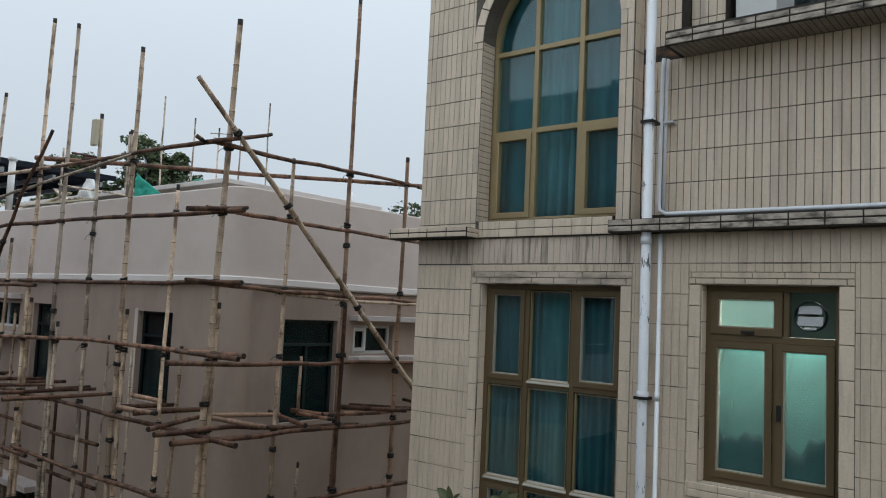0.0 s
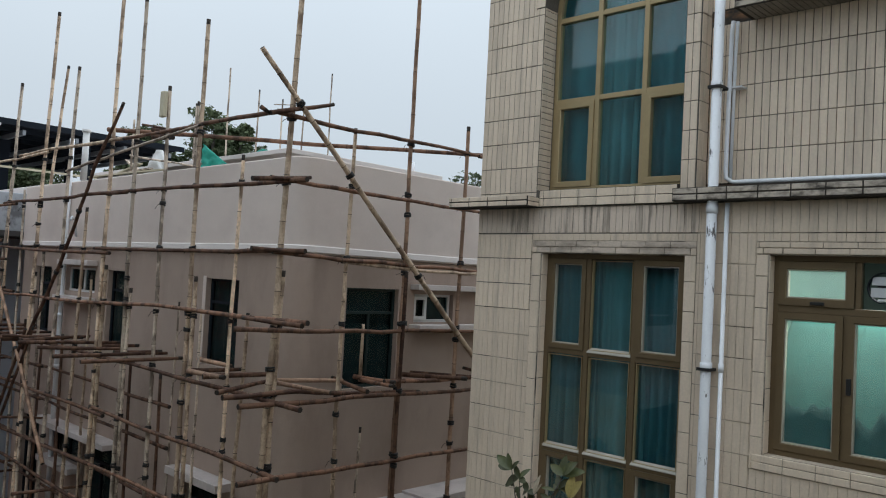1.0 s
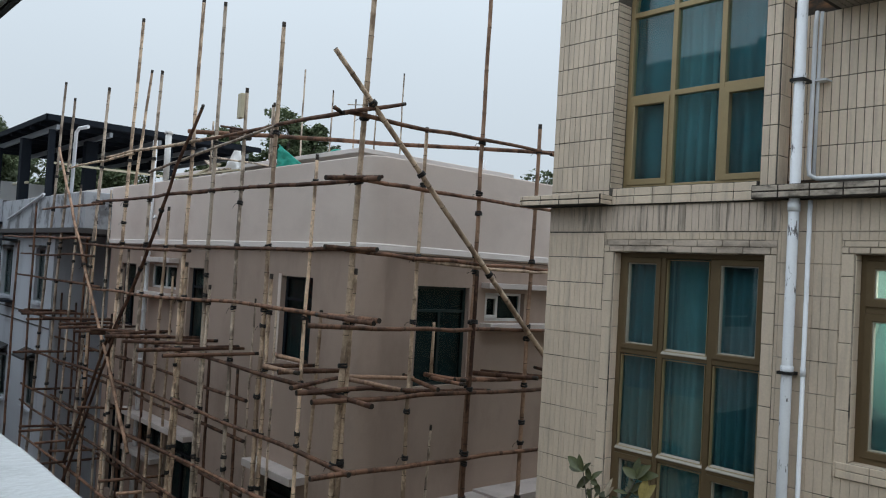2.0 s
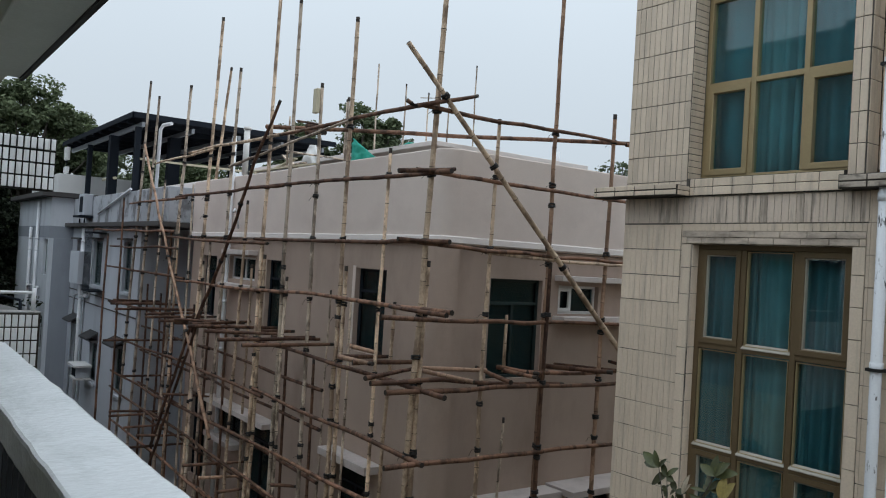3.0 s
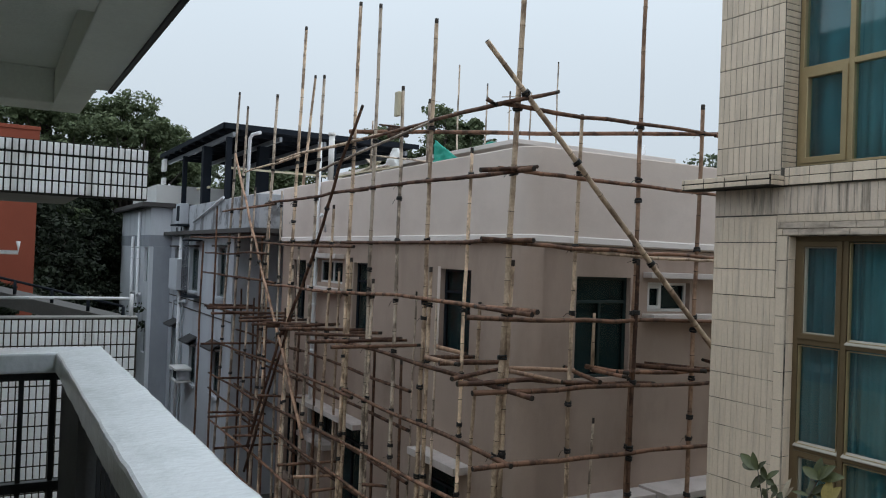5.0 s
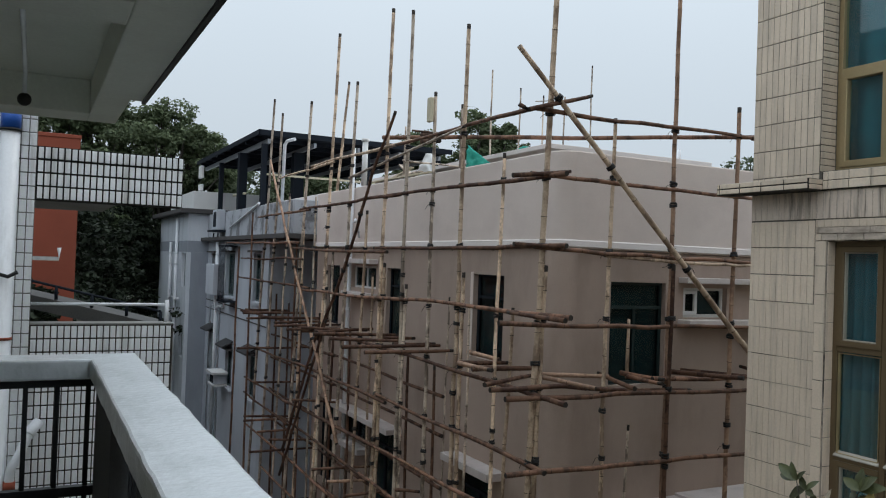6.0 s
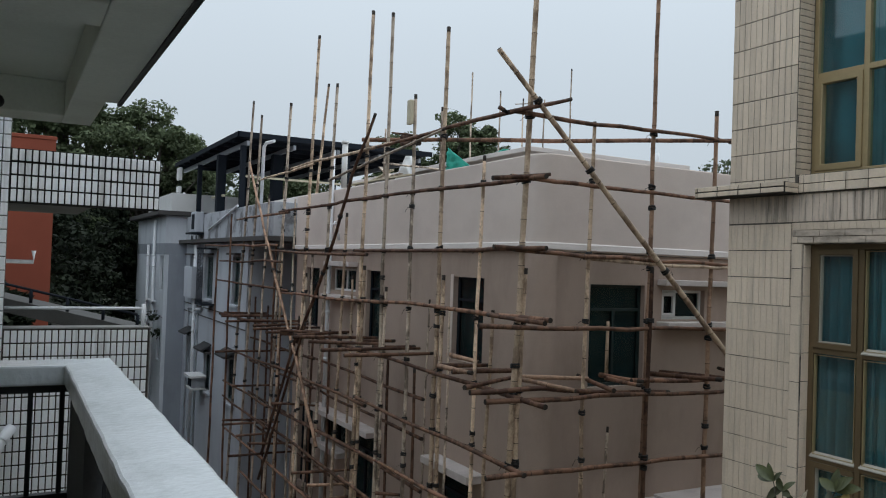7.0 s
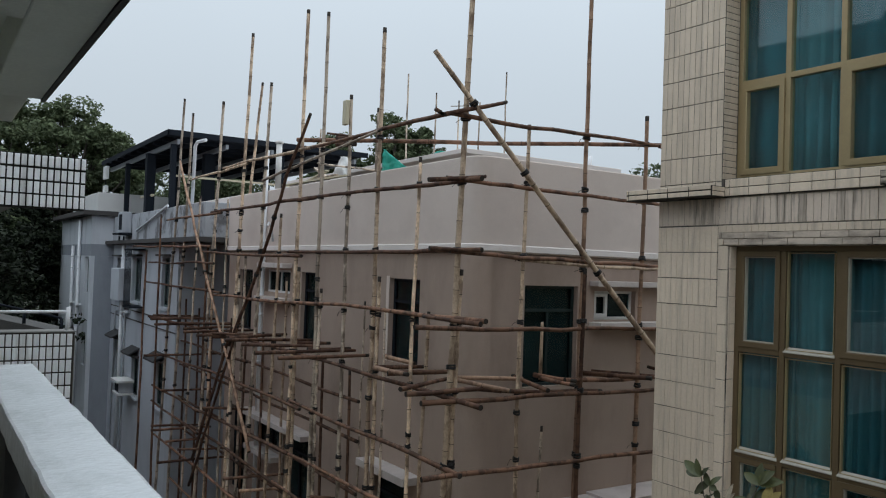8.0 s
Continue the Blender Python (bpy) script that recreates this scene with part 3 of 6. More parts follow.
boxpart("floor_slab", (RX + 0.26, 10.2, -5.7, 5.2, -2.45, -2.3), M_ROOM, house)
boxpart("partition", (RX + 0.26, 9.4, 2.75, 2.85, -2.3, 0.62), M_ROOM, house)
boxpart("partition", (9.4, 9.5, -0.5, 5.2, -2.3, 0.62), M_ROOM, house)
boxpart("partition", (RX + 0.26, 9.4, -0.6, -0.5, -2.3, 0.62), M_ROOM, house)
boxpart("partition", (RX + 0.34, 9.4, 3.0, 3.08, 0.77, 4.45), M_ROOM, house)
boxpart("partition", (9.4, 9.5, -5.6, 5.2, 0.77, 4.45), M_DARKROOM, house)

# ledges
cornice = boxpart("cornice", (5.99, RX, 4.70, 5.73, 0.762, 0.86), M_GROUT_DARK, house, "tiled cornice")
ledge = boxpart("ledge", (6.05, RX + 0.18, -6.0, 3.22, 0.765, 0.875), M_GROUT_DARK, house, "tiled ledge under the balcony, black with damp")
uledge = boxpart("parapet_ledge", (6.03, RX + 0.34, -6.0, 2.735, 2.30, 2.425), M_GROUT_DARK, house, "tiled coping of the balcony parapet")
sill = boxpart("sill", (RX - 0.03, RX + 0.22, 3.232, 4.698, 0.766, 0.928), M_GROUT_DARK, house)
for x, y0, y1, z0, n, pu in ((5.99, 4.70, 5.73, 0.762, 2, 0.25), (6.05, 0.0, 3.22, 0.765, 2, 0.25), (6.03, 0.0, 2.735, 2.30, 2, 0.25)):
    tiles({0.762: cornice, 0.765: ledge, 2.30: uledge}[z0], "x", x, y0, y1, z0 + 0.002, z0 + 0.002 + n * 0.054, pu, 0.054, 0.012, 0.012, M_TILE_MOULD if x > 6.0 else M_TILE, seed=5)
tiles(sill, "x", RX - 0.03, 3.24, 4.69, 0.768, 0.926, 0.2, 0.079, 0.006, 0.006, M_TILE, seed=6)
tiles(cornice, "y", 4.70, 6.0, 6.19, 0.766, 0.858, 0.19, 0.046, 0.006, 0.006, M_TILE, seed=7)
tiles(uledge, "y", 2.735, 6.04, 6.37, 2.304, 2.42, 0.16, 0.056, 0.006, 0.006, M_TILE, seed=7)
# mosaic on the underside of the coping
bm = bmesh.new()
for i in range(54):
    for j in range(5):
        y, x = 2.70 - i * 0.05, 6.045 + j * 0.066
        box(bm, x, x + 0.058, y - 0.042, y, 2.296, 2.302)
hang(tagged(finish("underside_mosaic", bm, mat("brown_mosaic", (0.26, 0.23, 0.19), 0.6, vary=0.4, scale=4)), kind="stuff"), uledge)

# balcony above: pier, cupboard and a dark door
pier = boxpart("pier", (RX + 0.34, RX + 0.7, 2.42, 2.73, 2.42, 4.5), M_GROUT_DARK, house)
tiles(pier, "x", RX + 0.34, 2.42, 2.73, 2.43, 3.2, 0.075, 0.25, 0.006, 0.006, M_TILE, single=False)
side = boxpart("wall", (RX + 0.18, RX + 0.33, 2.73, 3.089, 2.421, 4.5), M_GROUT_DARK, house)
tiles(side, "x", RX + 0.18, 2.74, 3.085, 2.43, 3.5, 0.0645, 0.2725, 0.007, 0.007, M_TILE, single=False, seed=8)
boxpart("balcony_cupboard", (RX + 0.40, RX + 0.9, 2.02, 2.36, 2.43, 3.6), M_WHITE, house, "white cupboard on the balcony", 0.01)
bars("balcony_door", RX + 0.9, RX + 0.95, [(0.2, 2.0, 0.9, 4.0)], G_DARK, house)

# tiling of the walls
S2 = (W2[0] - 0.11, W2[1] + 0.11, -3.0, W2[3] + 0.12)
SR = (RW[0] - 0.11, RW[1] + 0.10, RW[2] - 0.12, RW[3] + 0.10)
tiles(low_wall, "x", RX, 0.5, 5.48, -2.99, 0.51, 0.0664, 0.25, 0.002, 0.007, M_TILE, [S2, SR, (4.77, 5.48, -0.24, 0.51)], single=False, seed=2, chamfer=0.0010)
# the course under the ledges: wider joints, black with damp, on a bed of its own
M_TILE_STREAK = mat("rain_streaked_tile", (0.66, 0.55, 0.45), 0.4, vary=0.10, scale=1.2, bump=0.05, dirt=(0.13, 0.108, 0.085), dirt_amount=0.85,
                    dirt_scale=(9, 9, 0.8), dirt_from=0.50, dirt_soft=0.2)
boxpart("mortar_bed", (RX - 0.002, RX - 0.0005, 3.04, 5.475, 0.502, 0.7615), M_GROUT_MID, low_wall, "joints black with damp")
tiles(low_wall, "x", RX, 3.04, 5.48, 0.512, 0.762, 0.0664, 0.25, 0.0035, 0.006, M_TILE_STREAK, single=False, depth=0.009, seed=22)
tiles(low_wall, "x", RX, 0.5, 3.04, 0.512, 0.762, 0.0664, 0.25, 0.002, 0.007, M_TILE, single=False, seed=24, chamfer=0.001)
boxpart("mortar_bed", (RX - 0.002, RX - 0.0005, 4.77, 5.475, -0.24, 0.50), M_GROUT_MID, low_wall, "joints black with damp")
tiles(low_wall, "x", RX - 0.001, 4.775, 5.475, -0.24, 0.505, 0.0664, 0.25, 0.0025, 0.007, M_TILE, single=False, depth=0.009, seed=23, chamfer=0.0015)
tiles(up_wall, "x", RX, 4.75, 5.48, 0.915, 3.957, 0.06636, 0.2535, 0.005, 0.007, M_TILE, [(4.66, 4.85, 2.76, 3.6)], seed=3)
tiles(up_wall, "x", RX, 4.75, 5.48, 0.862, 0.914, 0.06636, 0.052, 0.005, 0.005, M_TILE, single=False, seed=15)
tiles(up_wall, "x", RX, 3.09, 4.75, 3.61, 4.6, 0.0664, 0.2535, 0.005, 0.007, M_TILE, single=False, seed=3)
tiles(up_wall, "x", RX, 3.095, 3.228, 0.885, 4.0, 0.0665, 0.25, 0.006, 0.007, M_TILE, seed=4)
tiles(up_wall, "y", 3.09, RX + 0.005, RX + 0.175, 0.885, 4.0, 0.085, 0.25, 0.006, 0.007, M_TILE, single=False, seed=4)
tiles(par_wall, "x", RX + 0.18, 0.5, 3.08, 0.94, 2.30, 0.0645, 0.2725, 0.0055, 0.006, M_TILE, seed=8)
# jamb of the arched opening, seen side-on: short tiles lying across
tiles(up_wall, "y", 4.752, RX + 0.004, RX + 0.20, 0.935, 2.76, 0.196, 0.06, 0.006, 0.006, M_TILE, single=False, seed=9)
# surrounds of the two lower windows
M_TILE_STAIN = mat("damp_stained_tile", (0.60, 0.50, 0.41), 0.4, vary=0.12, scale=1.2, bump=0.05, dirt=(0.16, 0.13, 0.105), dirt_amount=0.8,
                   dirt_scale=(3, 2.2, 6), dirt_from=0.45)


def surround(rect, hole, seed, foot):
    a, b, c, d = rect
    h0, h1, k0, k1 = hole
    half = (d - k1 - 0.004) / 2
    for j, inset in enumerate((0.055, 0.0)):
        z = k1 + 0.004 + j * half
        tiles(low_wall, "x", RX - 0.006, a + inset, b - inset, z, z + half, 0.24, half, 0.006, 0.006, M_TILE if foot else M_TILE_STAIN, single=False, seed=seed)
    for y0, y1 in ((a, a + 0.052), (b - 0.052, b)):
        tiles(low_wall, "x", RX - 0.006, y0, y1, k1 + 0.004, k1 + 0.004 + half, 0.052, half, 0.004, 0.004, M_TILE, single=False, seed=seed)
    tiles(low_wall, "x", RX - 0.006, h1 + 0.004, b, max(c, -2.9), k1, b - h1 - 0.004, 0.25, 0.006, 0.006, M_TILE, single=False, seed=seed)
    tiles(low_wall, "x", RX - 0.006, a, h0 - 0.004, max(c, -2.9), k1, h0 - a - 0.004, 0.25, 0.006, 0.006, M_TILE, single=False, seed=seed)
    if foot:
        tiles(low_wall, "x", RX - 0.012, a, b, c, k0 - 0.002, 0.24, (k0 - c) / 2, 0.006, 0.006, M_TILE, single=False, seed=seed)
surround(S2, W2, 11, False)
surround(SR, RW, 12, True)
# jambs of the two lower windows
for y, z0, z1 in ((4.652, -2.89, 0.316), (2.452, -1.205, 0.336)):
    tiles(low_wall, "y", y, RX + 0.003, RX + 0.10, z0, z1, 0.097, 0.25, 0.004, 0.006, M_TILE, single=False, seed=14)
# voussoirs round the arch
bm = bmesh.new()
for k in range(15):
    a0, a1 = math.pi * (k + 0.04) / 15, math.pi * (k + 0.96) / 15
    vs = []
    for x in (RX - 0.012, RX + 0.004):
        vs.append([bm.verts.new((x, AC_Y + r * math.cos(a), AC_Z + r * math.sin(a))) for a, r in ((a0, AC_R + 0.004), (a1, AC_R + 0.004), (a1, AC_R + 0.10), (a0, AC_R + 0.10))])
    bm.faces.new(vs[0])
    for i in range(4):
        bm.faces.new((vs[0][i], vs[0][(i + 1) % 4], vs[1][(i + 1) % 4], vs[1][i]))
hang(tagged(finish("arch_tiles", bm, M_TILE), kind="stuff"), up_wall)
# tiles between the voussoirs and the pier's edge
tiles(up_wall, "x", RX, 4.68, 4.75, 3.2, 3.6, 0.07, 0.25, 0.006, 0.006, M_TILE, single=False)

# lower big window
fx = RX + 0.10
win = ring_frame("window", fx, fx + 0.07, W2, 0.045, M_BRONZE, house, "tall bronze window with teal curtains behind")
for a, b in ((4.145, 4.195), (3.645, 3.695)):
    bars("mullion", fx, fx + 0.07, [(a, b, -2.855, 0.275)], M_BRONZE, win)
for z in (-0.61, -1.55, -2.45):
    for a, b in ((3.205, 3.645), (3.695, 4.145), (4.195, 4.605)):
        bars("transom", fx + 0.001, fx + 0.07, [(a, b, z - 0.025, z + 0.025)], M_BRONZE, win)
cols3 = ((3.205, 3.645), (3.695, 4.145), (4.195, 4.605))
rows3 = ((-0.585, 0.275), (-1.525, -0.635), (-2.425, -1.575))
for r, (z0, z1) in enumerate(rows3):
    for c, (y0, y1) in enumerate(cols3):
        w = 0.012
        if (r, c) in ((0, 0), (0, 2), (2, 2), (2, 0)):
            ring_frame("sash", fx - 0.012, fx + 0.05, (y0, y1, z0, z1), 0.05, M_BRONZE, win)
            w = 0.05
        q = (y0 + w, y1 - w, z0 + w, z1 - w)
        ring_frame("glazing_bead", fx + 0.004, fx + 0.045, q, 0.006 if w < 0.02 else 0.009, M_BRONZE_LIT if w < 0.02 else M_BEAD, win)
        if w < 0.02:
            bm = bmesh.new()
            prof = ((fx - 0.014, z0 - 0.014), (fx - 0.014, z0 - 0.006), (fx + 0.034, z0 + 0.034), (fx + 0.034, z0 - 0.014))
            ends = [[bm.verts.new((px, yy, pz)) for px, pz in prof] for yy in (y0 - 0.004, y1 + 0.004)]
            bm.faces.new(ends[0])
            bm.faces.new(ends[1][::-1])
            for k in range(4):
                bm.faces.new((ends[0][k], ends[0][(k + 1) % 4], ends[1][(k + 1) % 4], ends[1][k]))
            part("sloped_bead", bm, M_BEAD, win, "pale sloping bead at the foot of the pane")
        pane(fx + 0.035, q, G_TEAL, win)
curtain("curtain", fx + 0.12, 4.10, 4.75, -2.25, 0.30, M_CURTAIN_DULL, house, 7, 0.05, seed=1, label="teal curtain")
curtain("curtain", fx + 0.14, 3.60, 4.16, -2.25, 0.45, M_SHEER_DULL, house, 6, 0.06, seed=2, label="pale teal curtain")
curtain("curtain", fx + 0.12, 3.02, 3.66, -2.25, 0.30, M_CURTAIN_DULL, house, 6, 0.05, seed=3, label="teal curtain")

# arched window
ax_ = RX + 0.21
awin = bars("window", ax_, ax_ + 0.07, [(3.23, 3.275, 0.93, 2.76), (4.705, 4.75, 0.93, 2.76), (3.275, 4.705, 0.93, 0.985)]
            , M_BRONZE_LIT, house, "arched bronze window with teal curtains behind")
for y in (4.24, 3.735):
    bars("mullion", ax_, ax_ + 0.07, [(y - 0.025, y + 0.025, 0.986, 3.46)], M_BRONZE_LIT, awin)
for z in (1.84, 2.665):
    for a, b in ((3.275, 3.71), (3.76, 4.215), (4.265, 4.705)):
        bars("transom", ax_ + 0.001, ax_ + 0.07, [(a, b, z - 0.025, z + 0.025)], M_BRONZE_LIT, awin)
bm = bmesh.new()
for k in range(28):
    a0, a1 = math.pi * k / 28, math.pi * (k + 1) / 28
    vs = []
    for x in (ax_, ax_ + 0.07):
        vs.append([bm.verts.new((x, AC_Y + r * math.cos(a), AC_Z + r * math.sin(a))) for a, r in ((a0, AC_R - 0.05), (a1, AC_R - 0.05), (a1, AC_R), (a0, AC_R))])
    bm.faces.new(vs[0])
    bm.faces.new(vs[1][::-1])
    for i in (0, 2):
        bm.faces.new((vs[0][i], vs[0][(i + 1) % 4], vs[1][(i + 1) % 4], vs[1][i]))
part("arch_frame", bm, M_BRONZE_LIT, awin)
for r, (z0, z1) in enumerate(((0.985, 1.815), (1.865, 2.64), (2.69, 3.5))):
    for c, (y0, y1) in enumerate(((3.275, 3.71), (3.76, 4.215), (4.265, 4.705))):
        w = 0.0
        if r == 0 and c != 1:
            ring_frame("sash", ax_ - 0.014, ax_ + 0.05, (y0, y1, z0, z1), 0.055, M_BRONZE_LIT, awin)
            w = 0.055
        pane(ax_ + 0.035, (y0 + w, y1 - w, z0 + w, z1 - w), G_TEAL, awin)
curtain("curtain", ax_ + 0.13, 4.22, 4.95, 0.80, 3.6, M_CURTAIN, house, 3, 0.06, seed=4, label="teal curtain")
curtain("curtain", ax_ + 0.15, 3.78, 4.30, 0.80, 3.6, M_SHEER, house, 3, 0.07, seed=5, label="pale teal curtain")
curtain("curtain", ax_ + 0.13, 3.09, 3.84, 0.80, 3.6, M_CURTAIN, house, 3, 0.06, seed=6, label="teal curtain")

# window with the extractor fan
rwin = ring_frame("window", fx, fx + 0.07, RW, 0.045, M_BRONZE, house, "bronze casement window with frosted glass")
bars("transom", fx, fx + 0.07, [(1.485, 2.405, -0.10, -0.045)], M_BRONZE, rwin)
bars("mullion", fx, fx + 0.07, [(1.81, 1.85, -0.045, 0.295)], M_BRONZE, rwin)
bars("mullion", fx, fx + 0.07, [(1.90, 1.925, -1.165, -0.10)], M_BRONZE, rwin)
for q, w in (((1.855, 2.405, -0.045, 0.295), 0.06), ((1.925, 2.405, -1.165, -0.10), 0.055), ((1.485, 1.90, -1.165, -0.10), 0.055)):
    ring_frame("sash", fx - 0.014, fx + 0.05, q, w, M_BRONZE, rwin)
    g = (q[0] + w, q[1] - w, q[2] + w, q[3] - w)
    ring_frame("glazing_bead", fx - 0.002, fx + 0.045, g, 0.008, M_BEAD, rwin)
    pane(fx + 0.035, g, G_FROST, rwin)
boxpart("handle", (fx - 0.04, fx - 0.012, 1.855, 1.885, -0.68, -0.56), M_BLACK, rwin, "black handle", 0.004)
boxpart("handle", (fx - 0.035, fx - 0.014, 2.06, 2.16, -0.035, -0.01), M_BLACK, rwin, "black handle", 0.004)
pane(fx + 0.03, (1.485, 1.81, -0.045, 0.295), G_DARK, rwin)
fanb = bmesh.new()
FY, FZ = 1.655, 0.115
for r0, r1, x0, x1 in ((0.114, 0.107, fx - 0.02, fx + 0.03),):
    rings = []
    for r, x in ((r0, x1), (r0, x0), (r1, x0), (r1, x1)):
        rings.append([fanb.verts.new((x, FY + r * math.cos(k * math.pi / 16), FZ + r * math.sin(k * math.pi / 16))) for k in range(32)])
    for i in range(4):
        A, Bq = rings[i], rings[(i + 1) % 4]
        for k in range(32):
            fanb.faces.new((A[k], A[(k + 1) % 32], Bq[(k + 1) % 32], Bq[k]))
fan = finish("extractor_fan", fanb, M_STEEL, rwin, "round grey-white extractor fan with flaps")
for z, tilt, tall in ((0.050, 16, 0.032), (-0.034, 14, 0.036), (-0.088, 50, 0.012)):
    half = math.sqrt(0.1 ** 2 - z ** 2) - 0.004
    bm = bmesh.new()
    box(bm, -0.003, 0.003, -half, half, -tall, tall, 0.002)
    bmesh.ops.transform(bm, matrix=pose(fx - 0.008, FY, FZ + z, 0, tilt, 0), verts=bm.verts)
    part("flap", bm, M_FAN, rwin)
pipe("fan_motor", [(fx, FY, FZ), (fx + 0.05, FY, FZ)], 0.05, M_BLACK, rwin)

# cloth drawn half up behind the frosted panes
def half_cloth(y0, y1, seed, height, back, lean, crumple, uneven, material):
    bm = bmesh.new()
    n, m = 26, 10
    g = {}
    for i in range(n + 1):
        u = i / n
        topz = height + uneven * noise.noise((u * 2.2, seed, 0)) + 0.3 * uneven * noise.noise((u * 7, seed, 2))
        for j in range(m + 1):
            v = j / m
            z = -1.20 + (topz + 1.20) * v
            x = fx + back + crumple * noise.noise((u * 5, v * 4, seed)) + 0.5 * crumple * noise.noise((u * 11, v * 9, seed)) + lean * v ** 1.5
            g[i, j] = bm.verts.new((x, y0 + (y1 - y0) * u, z))
    for i in range(n):
        for j in range(m):
            bm.faces.new((g[i, j], g[i + 1, j], g[i + 1, j + 1], g[i, j + 1])).smooth = True
    ob = finish("bunched_cloth", bm, material, house, "bunched teal cloth behind the frosted glass")
    ob.modifiers.new("thick", "SOLIDIFY").thickness = 0.003


M_CLOTH = mat("bright_teal_cloth", (0.010, 0.115, 0.15), 0.85, vary=0.3, scale=5)
M_CLOTH2 = mat("pale_teal_cloth", (0.14, 0.33, 0.33), 0.85, vary=0.3, scale=5)
for y0, y1, seed in ((1.40, 1.93, 3), (1.90, 2.50, 8)):
    half_cloth(y0, y1, seed, -0.80, 0.054, 0.01, 0.012, 0.26, M_CLOTH)
    half_cloth(y0, y1, seed + 1, -0.12, 0.08, 0.50, 0.02, 0.01, M_CLOTH2)
lamp_d = bpy.data.lights.new("room_lamp", "AREA")
lamp_d.shape, lamp_d.size, lamp_d.size_y, lamp_d.energy, lamp_d.color = "RECTANGLE", 1.0, 0.5, 30, (0.95, 1.0, 0.93)
new("room_lamp", lamp_d).matrix_world = look((7.15, 1.9, 0.57), (7.15, 1.9, -2))

# pipes on the tiled house
M_PEEL = mat("peeling_white_paint", (0.76, 0.78, 0.81), 0.4, vary=0.06, scale=5, dirt=(0.07, 0.06, 0.055), dirt_amount=0.95, dirt_scale=(14, 14, 3.2),
             dirt_from=0.595, dirt_soft=0.04)
drain = thing("drain_pipe", (6.12, 2.90, GROUND_Z), "white plastic drain pipe with peeling paint on the tiled wall", "pipe")
pipe("shaft", [(6.125, 2.90, GROUND_Z), (6.125, 2.90, 4.6)], 0.041, M_PEEL, drain, collars=[(6.125, 2.90, z) for z in (-3.0, -0.58, 0.7, 1.72)], sides=16)
for z in (-0.60, 1.70):
    boxpart("clip", (6.07, 6.22, 2.845, 2.955, z - 0.012, z + 0.012), M_BLACK, drain, "dark rusty pipe clip")
thin = thing("waste_pipe", (6.14, 2.78, GROUND_Z), "thin white plastic waste pipes beside the drain pipe", "pipe")
pipe("lower_run", [(6.15, 2.785, GROUND_Z), (6.15, 2.785, 0.75)], 0.018, M_PVC, thin, collars=[(6.15, 2.785, -0.58)])
pipe("riser", [(6.30, 2.86, 2.29), (6.29, 2.865, 2.2), (6.28, 2.87, 1.05), (6.275, 2.86, 0.97), (6.27, 2.80, 0.935), (6.27, 1.5, 0.93), (6.27, -2.0, 0.925)], 0.018, M_PVC, thin)
pipe("riser", [(6.33, 2.835, 2.29), (6.32, 2.84, 2.0), (6.31, 2.84, 0.95)], 0.014, M_PVC, thin)
boxpart("clip", (6.28, 6.38, 2.76, 2.90, 1.72, 1.735), M_PVC, thin)


# ---------------------------------------------------------------- neighbour's white-tiled balcony
nb = thing("white_tiled_balcony", (0.0, 7.5, GROUND_Z), "neighbouring balcony faced in small white tiles with black joints", "balcony")
NY = 6.60
beam = boxpart("beam", (-0.12, 1.09, NY, NY + 0.18, 0.37, 0.765), M_MOULD, nb, "white tiled beam, black with mould")
parapet = boxpart("parapet", (0.05, 1.06, NY, NY + 0.18, -3.2, -0.555), M_GROUT_DARK, nb, "white tiled parapet")
npier = boxpart("pier", (-1.6, 0.05, NY, NY + 0.25, GROUND_Z, 4.4), M_GROUT_GREY, nb, "white tiled pier")
# hidden behind the balcony, enlarged to block light from the lower walls
boxpart("base", (-10.0, 1.06, NY + 0.26, 15.0, GROUND_Z, -1.76), M_CREAM, nb)
boxpart("base", (0.05, 1.06, NY + 0.005, NY + 0.25, GROUND_Z, -3.2), M_CREAM, nb)
boxpart("ceiling_slab", (-3.0, 0.62, NY + 0.18, 8.2, 0.373, 0.60), M_CONC, nb)
# unseen body added to block western sky; top follows its mirrored roofline
boxpart("house_body", (-10.0, -0.25, NY + 0.26, 15.0, -1.759, 4.4), M_CONC, nb)
boxpart("floor_slab", (-3.0, 1.06, NY + 0.18, 9.6, -1.75, -1.60), M_CONC, nb)
PU, PZ = 0.0452, 0.0985
for j in range(4):
    tiles(beam, "y", NY, 0.055 if j == 0 else 0.055, 1.09, 0.372 + j * PZ, 0.372 + (j + 1) * PZ, PU, PZ, 0.011, 0.012 if j < 2 else 0.016, M_WTILE, depth=0.007 if j < 3 else 0.016, jitter=0.0012 if j < 3 else 0.003, seed=20 + j)
tiles(parapet, "y", NY, 0.055, 1.06, -0.56 - 7 * PZ, -0.56, PU, PZ, 0.009, 0.011, M_WTILE, seed=30)
tiles(parapet, "y", NY, 0.055, 1.06, -0.56 - 14 * PZ, -0.56 - 7 * PZ, PU, PZ, 0.009, 0.011, M_WTILE, single=False, seed=31)
tiles(npier, "y", NY, -0.75, 0.05, -1.9, 1.05, 0.0533, PZ, 0.007, 0.008, M_WTILE, single=False, seed=32)
boxpart("coping", (0.05, 1.062, NY - 0.008, NY + 0.19, -0.554, -0.545), M_CONC, nb)
pipe("handrail", [(0.05, NY + 0.09, -0.405), (1.02, NY + 0.09, -0.405)], 0.012, M_PVC, nb, "white handrail")
